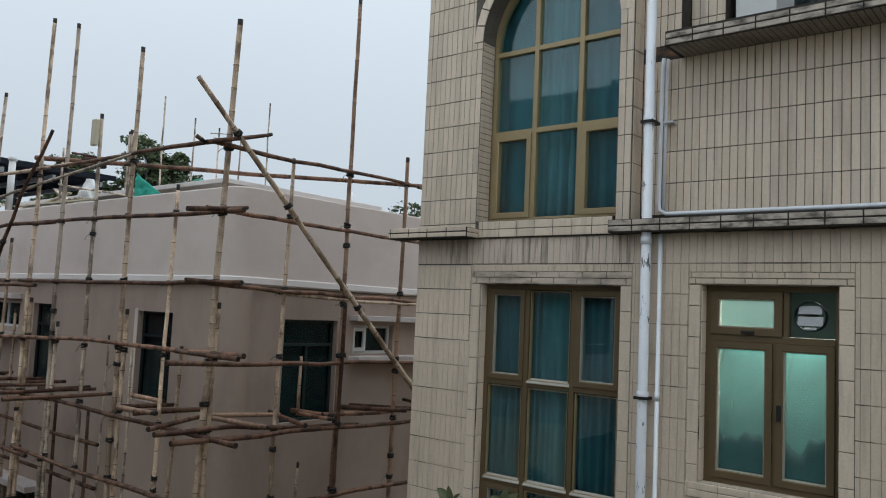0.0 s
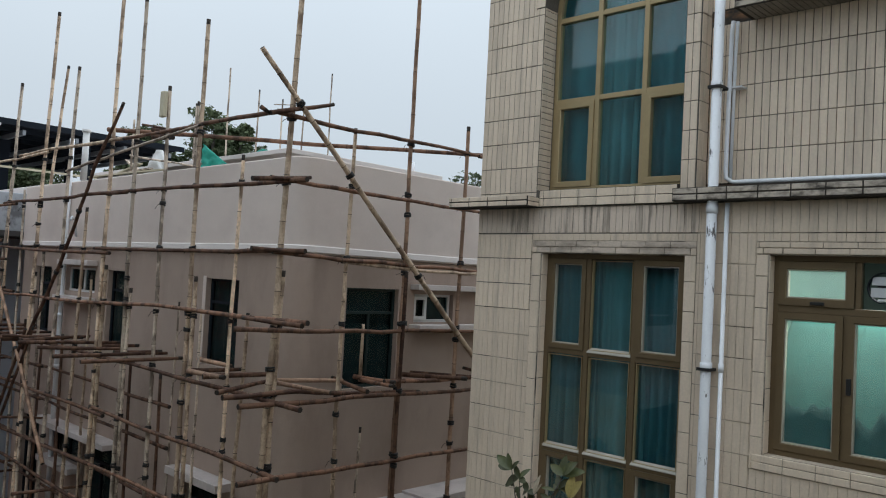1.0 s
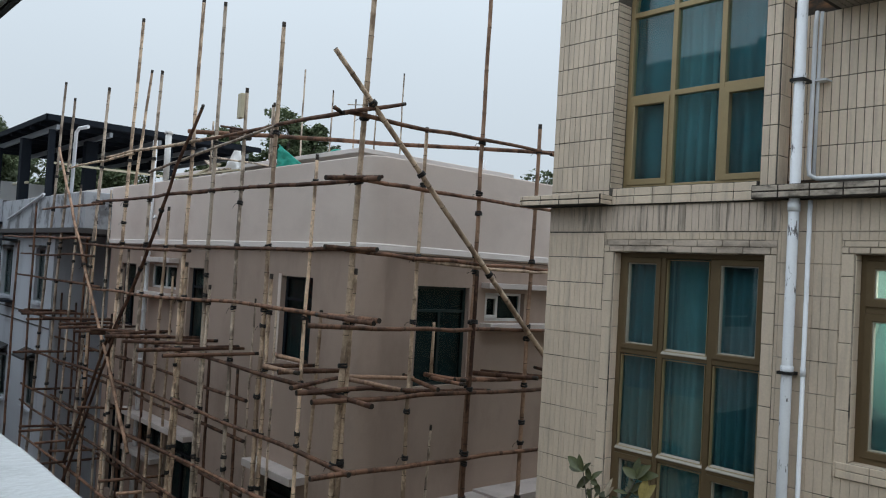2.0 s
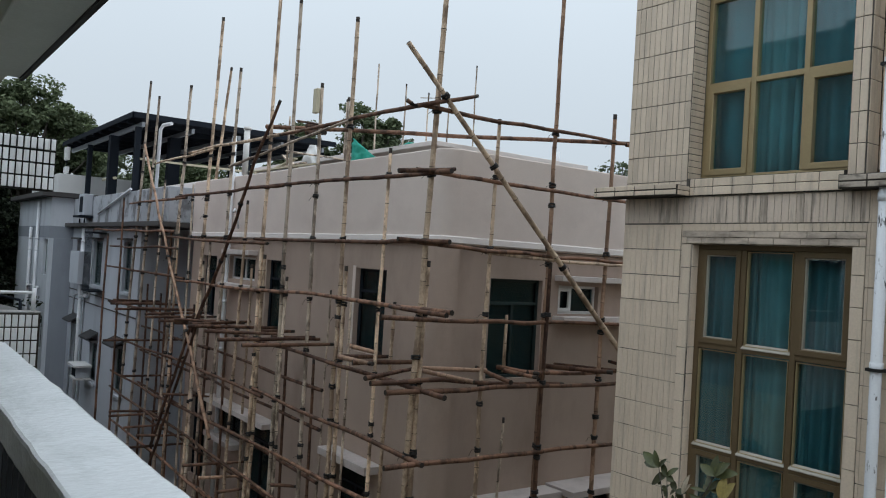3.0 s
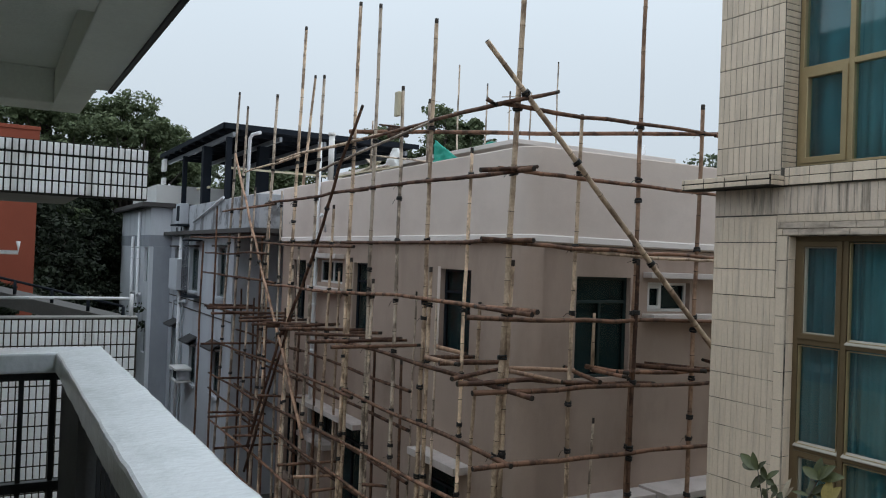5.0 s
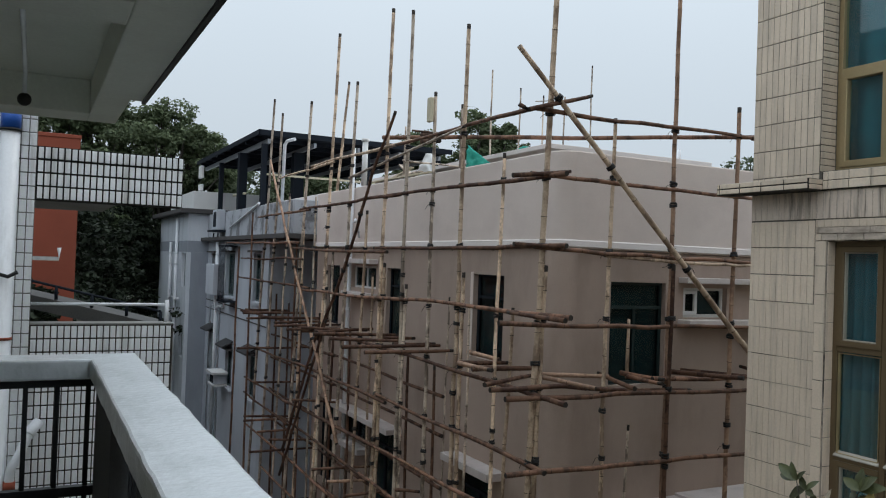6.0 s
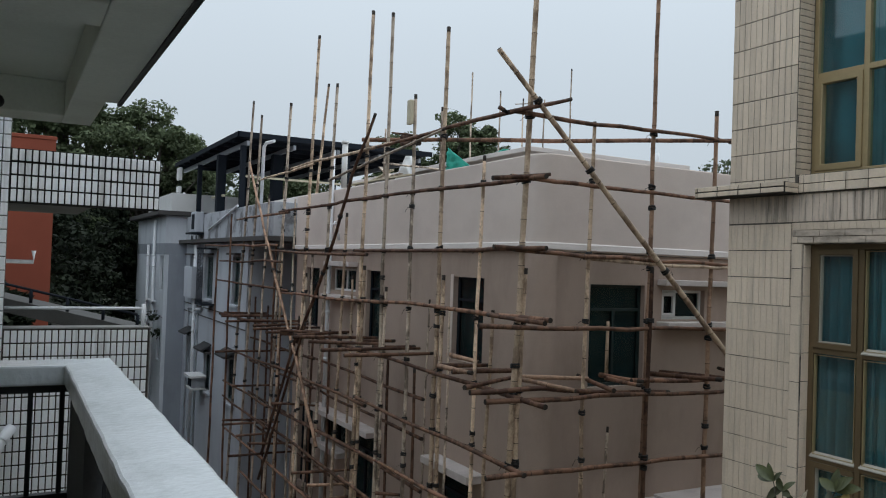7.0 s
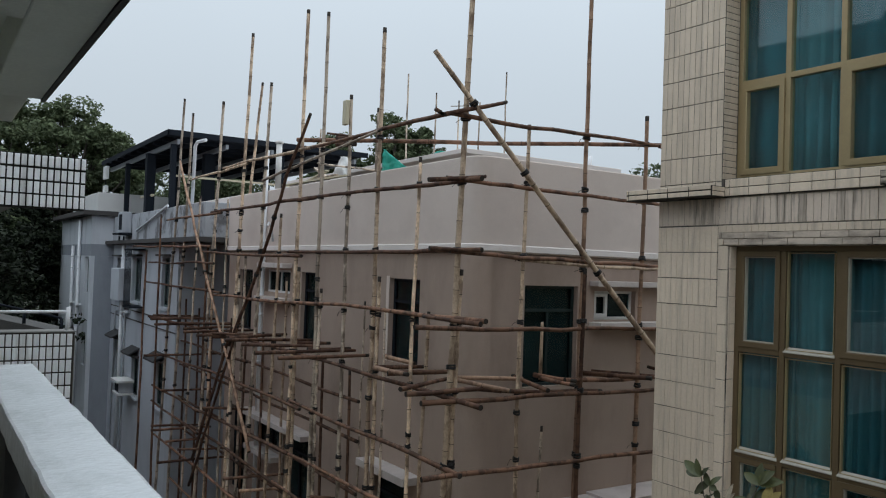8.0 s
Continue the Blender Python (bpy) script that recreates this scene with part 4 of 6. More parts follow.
pipe("handrail_post", [(1.02, NY + 0.09, -0.55), (1.02, NY + 0.09, -0.37)], 0.016, M_PVC, nb)
dp = thing("drain_pipe", (-0.12, 6.5, GROUND_Z), "white plastic drain pipe with a blue joint", "pipe")
pipe("shaft", [(-0.125, 6.52, GROUND_Z), (-0.125, 6.52, 0.86)], 0.062, M_PVC, dp, sides=16)
pipe("joint", [(-0.125, 6.52, 0.86), (-0.125, 6.52, 1.0)], 0.067, M_BLUE, dp, "blue plastic joint", sides=16)
pipe("collar", [(-0.125, 6.52, 0.845), (-0.125, 6.52, 0.862)], 0.075, M_BLACK, dp, sides=16)
pipe("shaft", [(-0.125, 6.52, 1.0), (-0.125, 6.52, 4.4)], 0.06, M_PVC, dp, sides=16)
pipe("bracket", [(-0.20, 6.44, -0.17), (-0.10, 6.43, -0.20), (-0.04, 6.42, -0.165)], 0.014, M_BLACK, dp, "rusty bracket", sides=6)
bend = thing("waste_pipe", (-0.03, 6.47, GROUND_Z), "white plastic waste pipe with an elbow and a rusty joint", "pipe")
pipe("run", [(0.12, 6.58, -1.28), (0.085, 6.50, -1.32), (0.01, 6.47, -1.50), (-0.03, 6.47, -1.57), (-0.035, 6.47, -1.66), (-0.035, 6.47, GROUND_Z)], 0.032, M_PVC, bend)
pipe("elbow", [(0.13, 6.59, -1.275), (0.10, 6.53, -1.305), (0.075, 6.49, -1.345)], 0.040, M_PVC, bend)
pipe("joint", [(-0.035, 6.47, -1.72), (-0.035, 6.47, -1.66)], 0.041, M_RED, bend, "rusty joint")
pipe("band", [(-0.125, 6.52, -0.655), (-0.125, 6.52, -0.635)], 0.068, M_RED, dp, "rusty band", sides=16)


# ---------------------------------------------------------------- the beige house
bh = thing("beige_house", (12.0, 16.5, GROUND_Z), "beige rendered house with a parapet roof, under repair", "house")
BX, BY, BFX, BFY = 7.51, 10.41, 16.5, 22.6
LW = [(12.10, 13.20, -1.75, -0.19), (16.50, 17.37, -1.78, -0.17), (18.05, 19.72, -0.72, -0.15), (20.65, 21.70, -1.80, -0.18),
      (12.3, 13.55, -5.4, -3.82), (16.6, 18.1, -6.0, -3.95), (18.3, 19.9, -4.62, -3.95), (20.75, 21.9, -6.2, -3.95)]
cut_wall("wall", BX, BX + 0.25, BY + 0.25, BFY, GROUND_Z, 0.30, LW, M_BEIGE_SHADED, bh, "beige rendered wall")
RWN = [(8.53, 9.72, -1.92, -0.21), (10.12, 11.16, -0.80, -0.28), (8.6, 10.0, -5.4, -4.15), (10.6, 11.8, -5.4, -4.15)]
cut_wall("wall", BX + 0.25, BFX, BY, BY + 0.25, GROUND_Z, 0.30, RWN, M_BEIGE_SHADED, bh, "beige rendered wall", axis="y")
# rounded corner
bm = bmesh.new()
NC = 12
cin = [[bm.verts.new((BX + 0.25 - 0.25 * math.cos(math.pi / 2 * k / NC), BY + 0.25 - 0.25 * math.sin(math.pi / 2 * k / NC), z)) for k in range(NC + 1)]
       for z in (GROUND_Z, 0.30)]
for k in range(NC):
    bm.faces.new((cin[0][k], cin[0][k + 1], cin[1][k + 1], cin[1][k])).smooth = True
corner = finish("corner", bm, M_BEIGE_SHADED, bh)
thick = corner.modifiers.new("thick", "SOLIDIFY")
thick.thickness, thick.use_rim = 0.12, False
boxpart("wall", (BX + 0.25, BFX, BFY - 0.25, BFY, GROUND_Z, 0.30), M_BEIGE, bh)
boxpart("wall", (BFX - 0.25, BFX, BY + 0.25, BFY - 0.25, GROUND_Z, 0.30), M_BEIGE, bh)
boxpart("roof", (BX + 0.05, BFX, BY + 0.05, BFY - 0.02, 0.302, 0.75), M_CONC, bh)
PXO, PYO = 7.45, 10.35


def parapet_path(w):
    """Plan of the parapet, set in by w, with its street corner rounded."""
    r = 0.32 - w
    arc = [(PXO + w + r - r * math.cos(math.pi / 2 * k / 24), PYO + w + r - r * math.sin(math.pi / 2 * k / 24)) for k in range(25)]
    return arc + [(BFX - w, PYO + w), (BFX - w, BFY - w), (PXO + w, BFY - w)]


def parapet_band(name, profile, material, label):
    """A closed band round the roof: profile points are (set-in, height)."""
    bm = bmesh.new()
    loops = [[bm.verts.new((x, y, z + 0.006 * noise.noise((x * 0.9, y * 0.9, z)))) for x, y in parapet_path(w)] for w, z in profile]
    for la, lb in zip(loops, loops[1:] + loops[:1]):
        for k in range(len(la)):
            bm.faces.new((la[k], la[(k + 1) % len(la)], lb[(k + 1) % len(la)], lb[k]))
    return finish(name, bm, material, bh, label)


parapet_band("parapet", ((0, 0.31), (0, 1.855), (0.012, 1.875), (0.15, 1.875), (0.16, 1.86), (0.16, 0.31)), M_BEIGE, "smooth beige parapet")
parapet_band("string_course", ((-0.004, 0.45), (-0.04, 0.43), (-0.05, 0.34), (-0.035, 0.325), (-0.004, 0.325)), M_BAND, "pale drip moulding at the foot of the parapet")
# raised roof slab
# dark colour here paints the shadow under the slab's overhang
rs = boxpart("roof_house", (8.9, 12.3, 12.7, 20.3, 0.751, 2.18), M_BEIGE_SHADED, bh)
boxpart("roof_slab", (8.38, 12.45, 12.12, 20.7, 2.18, 2.27), M_BAND, bh, "pale upper roof slab", 0.01)
pipe("vent_pipe", [(12.0, 12.6, 2.27), (12.0, 12.6, 2.55)], 0.04, M_PVC, bh)
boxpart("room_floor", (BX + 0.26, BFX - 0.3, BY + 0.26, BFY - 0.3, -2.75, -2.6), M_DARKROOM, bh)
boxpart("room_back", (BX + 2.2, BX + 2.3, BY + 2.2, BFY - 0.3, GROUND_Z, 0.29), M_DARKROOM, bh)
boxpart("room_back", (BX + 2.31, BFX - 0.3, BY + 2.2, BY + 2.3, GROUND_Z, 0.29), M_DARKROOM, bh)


def beige_window(rect, axis, d, divided=True, split=None, frame_m=M_STEEL):
    u0, u1, z0, z1 = rect
    s = split if split else (u0 + u1) / 2
    mid = [(s - 0.025, s + 0.025, z0 + 0.05, z1 - 0.05)]
    if z1 - z0 > 1.2:
        mid = [(u0 + 0.05, u1 - 0.05, z1 - 0.45, z1 - 0.40), (s - 0.025, s + 0.025, z0 + 0.05, z1 - 0.45)][:2 if divided else 1]
    w = ring_frame("window", d + 0.10, d + 0.16, rect, 0.05, frame_m, bh, axis=axis)
    for q in mid:
        bars("glazing_bar", d + 0.10, d + 0.16, [q], frame_m, w, axis=axis)
    pane(d + 0.13, (u0 + 0.05, u1 - 0.05, z0 + 0.05, z1 - 0.05), G_DARK, w, axis)
    blind = (d + 0.19, d + 0.20, u0 + 0.01, u1 - 0.01, z0 + 0.01, z1 - 0.01)
    if axis == "y":
        blind = (*blind[2:4], *blind[0:2], *blind[4:])
    # white-framed windows show the unlit-room colour on this panel
    boxpart("blind", blind, M_BLIND if frame_m is not M_WHITE else M_DARKROOM, w, "dark blind")
    return w


beige_window(LW[0], "x", BX, divided=False)
beige_window(LW[1], "x", BX, divided=False)
beige_window(LW[2], "x", BX, frame_m=M_WHITE)
beige_window(LW[3], "x", BX)
for q in LW[4:]:
    beige_window(q, "x", BX)
beige_window(RWN[0], "y", BY, frame_m=M_DKGREEN)
w_ac = beige_window(RWN[1], "y", BY, split=10.52, frame_m=M_WHITE)
ring_frame("sash", BY + 0.06, BY + 0.10, (10.17, 10.50, -0.75, -0.33), 0.06, M_WHITE, w_ac, axis="y")
for q in RWN[2:]:
    beige_window(q, "y", BY)
# jamb of the tall window: a pale strip
boxpart("jamb", (BX - 0.012, BX + 0.1, 13.202, 13.30, -1.75, -0.15), M_BEIGE, bh)
for nm, dims in (("hood", (10.0, 12.6, BY - 0.22, BY - 0.001, -0.20, -0.10)), ("sill", (10.0, 12.6, BY - 0.30, BY - 0.001, -0.95, -0.83)),
                 ("hood", (8.35, 10.05, BY - 0.45, BY - 0.001, -3.98, -3.86)), ("hood", (10.06, 12.6, BY - 0.70, BY - 0.001, -3.94, -3.82))):
    boxpart(nm, dims, M_LEDGE, bh, "pale concrete ledge", 0.01)
for nm, dims in (("hood", (BX - 0.25, BX - 0.001, 17.95, 19.7, -0.10, 0.02)), ("sill", (BX - 0.30, BX - 0.001, 17.95, 19.7, -0.95, -0.82)),
                 ("hood", (BX - 0.38, BX - 0.001, 11.85, 13.60, -3.76, -3.62)), ("hood", (BX - 0.40, BX - 0.001, 16.2, 20.2, -3.86, -3.74)),
                 ("sill", (BX - 0.32, BX - 0.001, 18.1, 20.0, -4.75, -4.62))):
    boxpart(nm, dims, M_LEDGE, bh, "pale concrete ledge", 0.01)
gp = thing("drain_pipe", (7.4, 19.9, GROUND_Z), "white plastic drain pipe with fittings on the beige wall", "pipe")
pipe("shaft", [(7.37, 19.55, GROUND_Z), (7.37, 19.55, 0.15), (7.37, 19.55, 2.9)], 0.055, M_PVC, gp, collars=[(7.37, 19.55, z) for z in (-0.1, 0.1, 0.55, -1.3, -2.5)])
pipe("vent_hook", [(7.36, 18.9, 0.55), (7.30, 18.9, 0.95), (7.20, 18.8, 1.0), (7.15, 18.75, 0.92)], 0.03, M_PVC, gp)


# ---------------------------------------------------------------- bamboo scaffold
scaf = thing("bamboo_scaffold", (6.6, 9.5, GROUND_Z), "bamboo scaffold lashed round the beige house", "scaffold")
PRNG = random.Random(7)
LEDGER_Z = (2.23, 1.32, 0.28, -0.78, -1.80, -2.85, -3.75)


def pole(name, a, b, r, kind, sag=0.02, ties=(), parent=None):
    """A bamboo culm: tapered, a little crooked, with a swollen ring at each joint and its lashings as a part."""
    a, b = Vector(a), Vector(b)
    length = (b - a).length
    ax = (b - a).normalized()
    u = ax.orthogonal().normalized()
    v = ax.cross(u)
    u, v = (u * math.cos(1.3) + v * math.sin(1.3)), (v * math.cos(1.3) - u * math.sin(1.3))
    sd = PRNG.uniform(0, 100)
    step = PRNG.uniform(0.32, 0.50)
    charred = PRNG.random() < 0.75
    n = max(2, int(length / step))

    def centre(s):
        w = min(1.0, 4 * s * (1 - s) + 0.15)
        return a + ax * (length * s) + (u * (0.7 * noise.noise((sd, s * length * 0.35, 0)) + 0.45 * noise.noise((sd, s * length * 1.3, 4)) + 0.15 * noise.noise((sd, s * length * 3.1, 7))) + v * noise.noise((sd, s * length * 0.35, 9))) * sag * 2.0 * w

    bm = bmesh.new()
    sides = 8
    prev = None
    stations = []
    for k in range(n + 1):
        s = k / n
        rr = r * (1.06 - 0.22 * s) * PRNG.uniform(0.97, 1.03)
        d = 0.016 / length
        dark = 1 if PRNG.random() < 0.7 else 0
        if k == 0 or k == n:
            if k == n:
                stations.append((1 - 0.09 / length, rr, 0))
            stations.append((s, rr, 0))
        else:
            stations += [(s - d, rr, 0), (s - d * 0.2, rr * 1.09, dark), (s + d * 0.3, rr * 1.07, dark), (s + d * 1.2, rr * 0.98, 0)]
    for s, rr, m in stations:
        c = centre(s)
        ringv = [bm.verts.new(c + (u * math.cos(q * 2 * math.pi / sides) + v * math.sin(q * 2 * math.pi / sides)) * rr) for q in range(sides)]
        if prev:
            for q in range(sides):
                f = bm.faces.new((prev[0][q], prev[0][(q + 1) % sides], ringv[(q + 1) % sides], ringv[q]))
                f.smooth = True
                f.material_index = 1 if m and prev[1] else 0
        else:
            bm.faces.new(ringv[::-1]).material_index = 1
        prev = (ringv, m)
    bm.faces.new(prev[0]).material_index = 1
    for f in bm.faces:
        if (f.calc_center_median() - b).length < 0.12 and charred:
            f.material_index = 1
    ob = finish(name, bm, [M_BAM[kind], M_NODE], scaf)
    for s in ties:
        if not 0.01 < s < 0.99:
            continue
        bm = bmesh.new()
        c = centre(s)
        for k in range(3):
            o = ax * (k - 1) * 0.022
            tilt = (ax + u * PRNG.uniform(-0.25, 0.25) + v * PRNG.uniform(-0.25, 0.25)).normalized()
            tube(bm, [c + o - tilt * 0.013, c + o + tilt * 0.013], r * PRNG.uniform(1.35, 1.6), 8)
        if PRNG.random() < 0.5:
            e = c + u * r * 1.3
            tube(bm, [e, e + u * 0.05 - Vector((0, 0, 0.02)), e + u * 0.08 + v * 0.03 - Vector((0, 0, PRNG.uniform(0.03, 0.12)))], 0.004, 4)
        hang(finish("lashing", bm, M_TIE), ob)
    return ob


def standard(x, yb, yt, top, r, kind, bottom=None, xb=None, tied=True):
    """An upright that leans from (xb, yb) at its foot to (x, yt) at its head."""
    z0 = GROUND_Z if bottom is None else bottom
    xb = x if xb is None else xb
    ties = [(z + PRNG.uniform(-0.05, 0.05) - z0) / (top - z0) for z in LEDGER_Z] if tied else []
    if tied and top > 0:
        ties += [(PRNG.uniform(-4.5, min(top, 1.6)) - z0) / (top - z0) for _ in range(2)]
    return pole("upright", (xb, yb, z0), (x, yt, top), r, kind, 0.017, ties)


SX, SY = 6.6, 9.5
# uprights along the west face
standard(6.60, 9.95, 9.45, 4.08, 0.050, 0)
standard(6.665, 9.88, 9.60, 0.02, 0.042, 0)
standard(6.64, 12.10, 12.02, -0.15, 0.038, 0)
standard(6.64, 15.68, 15.50, -0.05, 0.040, 0)
standard(6.64, 19.62, 19.2, -0.3, 0.036, 1)
standard(6.64, 14.52, 14.36, -0.45, 0.036, 1)
standard(6.62, 10.95, 10.78, 1.78, 0.034, 0)
standard(6.60, 12.25, 12.08, 4.15, 0.042, 0)
standard(6.62, 13.28, 13.32, 3.19, 0.038, 1)
standard(6.58, 14.50, 14.38, 5.00, 0.040, 1)
standard(6.60, 15.79, 15.43, 5.32, 0.042, 0)
standard(6.60, 17.00, 16.50, 1.10, 0.036, 0)
standard(6.60, 18.35, 17.39, 4.14, 0.040, 1)
standard(7.72, 22.0, 21.05, 4.97, 0.040, 0, bottom=0.75, tied=False)
standard(6.60, 19.78, 18.77, 5.59, 0.042, 0)
standard(6.62, 20.16, 20.24, 1.62, 0.030, 1)
standard(6.60, 22.20, 20.85, 4.25, 0.042, 1)
standard(6.70, 21.55, 21.45, 2.05, 0.036, 0)
standard(6.60, 23.38, 22.60, 1.85, 0.032, 1)
standard(6.60, 24.85, 23.70, 4.35, 0.040, 1)
standard(6.60, 26.29, 24.69, 4.94, 0.040, 1)
standard(7.10, 12.60, 12.60, -0.75, 0.026, 1, tied=False)
standard(7.15, 11.53, 11.22, -0.70, 0.036, 0, tied=False)
standard(7.30, 13.94, 13.77, -0.66, 0.022, 1, tied=False)
standard(7.15, 17.4, 17.4, -0.3, 0.032, 0, tied=False)
standard(7.10, 20.2, 20.1, 0.2, 0.036, 1, tied=False)
standard(7.10, 23.6, 23.4, 0.4, 0.036, 2, tied=False)
standard(6.20, 27.3, 27.0, 0.3, 0.036, 2, tied=False)
standard(6.20, 25.2, 25.3, 1.4, 0.034, 2, tied=False)
# uprights along the south face
standard(7.77, 9.5, 9.5, 2.27, 0.036, 0, xb=7.62)
standard(8.98, 9.5, 9.5, 5.2, 0.040, 4, xb=8.90)
standard(8.96, 9.42, 9.44, 0.1, 0.040, 3, xb=8.82)
standard(10.35, 9.5, 9.5, 2.75, 0.040, 4, xb=10.22)
standard(8.66, 10.1, 10.1, -0.80, 0.030, 0, bottom=-1.75, tied=False)
standard(8.55, 9.9, 9.9, -2.46, 0.026, 1, xb=8.32, tied=False)
standard(12.2, 9.5, 9.5, 3.0, 0.042, 4)
standard(13.6, 9.5, 9.5, 4.2, 0.042, 1)


def ledger(z0, z1, y0, y1, r, kind, x=6.55):
    pole("ledger", (x, y0, z0), (x, y1, z1), r, kind, 0.032)


# ledgers along the west face, in overlapping lengths
for z0, z1, y0, y1, r, k in ((2.34, 2.37, 9.95, 14.9, 0.034, 2), (2.36, 2.43, 14.1, 20.6, 0.034, 0), (2.40, 2.34, 18.6, 23.6, 0.030, 0),
                             (1.30, 1.36, 9.0, 15.3, 0.036, 3), (1.34, 1.32, 14.6, 21.4, 0.036, 3), (1.28, 1.26, 20.5, 26.0, 0.034, 2),
                             (0.30, 0.27, 8.95, 15.9, 0.034, 3), (0.18, 0.26, 15.2, 22.0, 0.034, 2), (0.40, 0.45, 21.3, 30.6, 0.034, 2),
                             (-0.68, -0.76, 8.80, 15.0, 0.038, 2), (-0.75, -0.88, 14.3, 21.0, 0.036, 2), (-0.80, -0.78, 20.3, 28.5, 0.034, 3),
                             (-1.86, -1.80, 8.85, 14.6, 0.038, 3), (-1.78, -1.84, 13.9, 19.8, 0.038, 3), (-1.85, -1.90, 19.1, 27.0, 0.036, 3),
                             (-2.90, -2.80, 9.3, 15.6, 0.038, 2), (-2.90, -2.88, 15.0, 21.4, 0.036, 2), (-2.9, -3.05, 20.8, 27.0, 0.034, 3),
                             (-3.78, -3.92, 9.6, 16.2, 0.036, 2), (-3.90, -4.10, 15.5, 22.5, 0.036, 3), (-4.1, -4.1, 21.8, 27.0, 0.034, 3),
                             (-4.75, -4.65, 9.5, 16.4, 0.036, 2), (-4.68, -4.60, 15.7, 22.5, 0.036, 3), (-4.7, -4.6, 21.8, 27.0, 0.034, 3),
                             (-5.70, -5.60, 11.5, 18.4, 0.036, 2), (-5.65, -5.60, 17.7, 26.5, 0.036, 2), (-6.6, -6.5, 16.5, 24.5, 0.036, 2)):
    ledger(z0, z1, y0, y1, r, k)
ledger(-0.05, -0.1, 20.5, 27.5, 0.03, 3, x=6.4)

# ledgers along the south face
for z0, z1, x0, x1, r, k in ((2.24, 2.27, 6.3, 10.95, 0.034, 2), (1.31, 1.24, 6.25, 11.3, 0.034, 2), (0.28, 0.16, 6.35, 11.2, 0.034, 2),
                             (0.20, 0.10, 7.6, 12.5, 0.028, 0), (-0.80, -0.91, 5.80, 11.2, 0.036, 2), (-1.72, -1.88, 5.70, 9.4, 0.036, 3),
                             (-1.86, -1.90, 5.95, 11.4, 0.038, 2), (-1.66, -1.74, 8.6, 12.6, 0.036, 2), (-2.92, -2.95, 6.0, 11.6, 0.038, 2),
                             (-4.05, -4.1, 6.0, 11.6, 0.036, 2), (2.25, 2.2, 10.6, 14.5, 0.034, 2), (1.25, 1.3, 11.0, 14.5, 0.034, 2)):
    pole("ledger", (x0, 9.44, z0), (x1, 9.44, z1), r, k, 0.045)

# inner row along the lower storeys of the west face
for k, y in enumerate((14.0, 15.2, 16.9, 18.7, 19.9, 21.2, 22.6, 23.9, 25.3)):
    yy = y + PRNG.uniform(-0.2, 0.2)
    standard(7.12, yy + PRNG.uniform(-0.2, 0.2), yy, PRNG.uniform(-2.2, -1.2), 0.034, 3 if k % 3 else 2, tied=False)
for z in (-2.55, -3.3, -4.3, -5.2, -6.1):
    pole("ledger", (7.10, 13.5, z), (7.10, 20.2, z + 0.05), 0.034, 3, 0.03)
    pole("ledger", (7.08, 19.6, z + 0.04), (7.08, 26.6, z), 0.034, 3, 0.03)

# short stubs tied in at the corner
pole("stub", (6.13, 9.36, 2.19), (7.24, 9.40, 2.53), 0.034, 3, 0.01)
pole("stub", (5.90, 9.36, 1.25), (6.90, 9.40, 1.39), 0.034, 3, 0.01)
pole("stub", (5.95, 9.36, 0.30), (6.85, 9.36, 0.30), 0.032, 3, 0.01)
pole("stub", (6.50, 8.85, -0.72), (6.55, 10.4, -0.72), 0.036, 3, 0.01)

# braces
pole("brace", (10.84, 9.38, -1.50), (5.94, 9.38, 3.06), 0.044, 0, 0.012, ties=(0.34, 0.66, 0.86))
pole("brace", (6.50, 19.3, -2.05), (6.50, 14.90, 3.05), 0.040, 3, 0.05, ties=(0.35, 0.6))
pole("brace", (6.48, 17.6, -4.30), (6.48, 24.50, 3.05), 0.040, 4, 0.06, ties=(0.3, 0.55))
pole("brace", (6.50, 22.0, -5.40), (6.50, 19.20, -1.60), 0.040, 3, 0.05)
pole("brace", (6.50, 22.25, -6.2), (6.50, 18.7, -1.5), 0.036, 3, 0.05)
pole("tie_pole", (6.62, 15.80, 2.64), (10.85, 9.44, 2.30), 0.045, 2, 0.02)
pole("tie_pole", (6.55, 17.6, 1.90), (6.50, 11.9, 2.34), 0.028, 1, 0.03)

# cross-pieces that carry the working level, in loose pairs
for i, y in enumerate((18.4, 19.1, 20.3, 21.6, 22.9, 24.4, 25.6)):
    for k in range(2):
        yy = y + PRNG.uniform(-0.25, 0.25)
        z = -1.72 + PRNG.uniform(-0.05, 0.09)
        pole("cross_piece", (PRNG.uniform(5.5, 6.1), yy, z + PRNG.uniform(-0.05, 0.05)), (PRNG.uniform(7.1, 7.45), yy + PRNG.uniform(-0.6, 0.6), z), PRNG.uniform(0.030, 0.040), 3, 0.02)
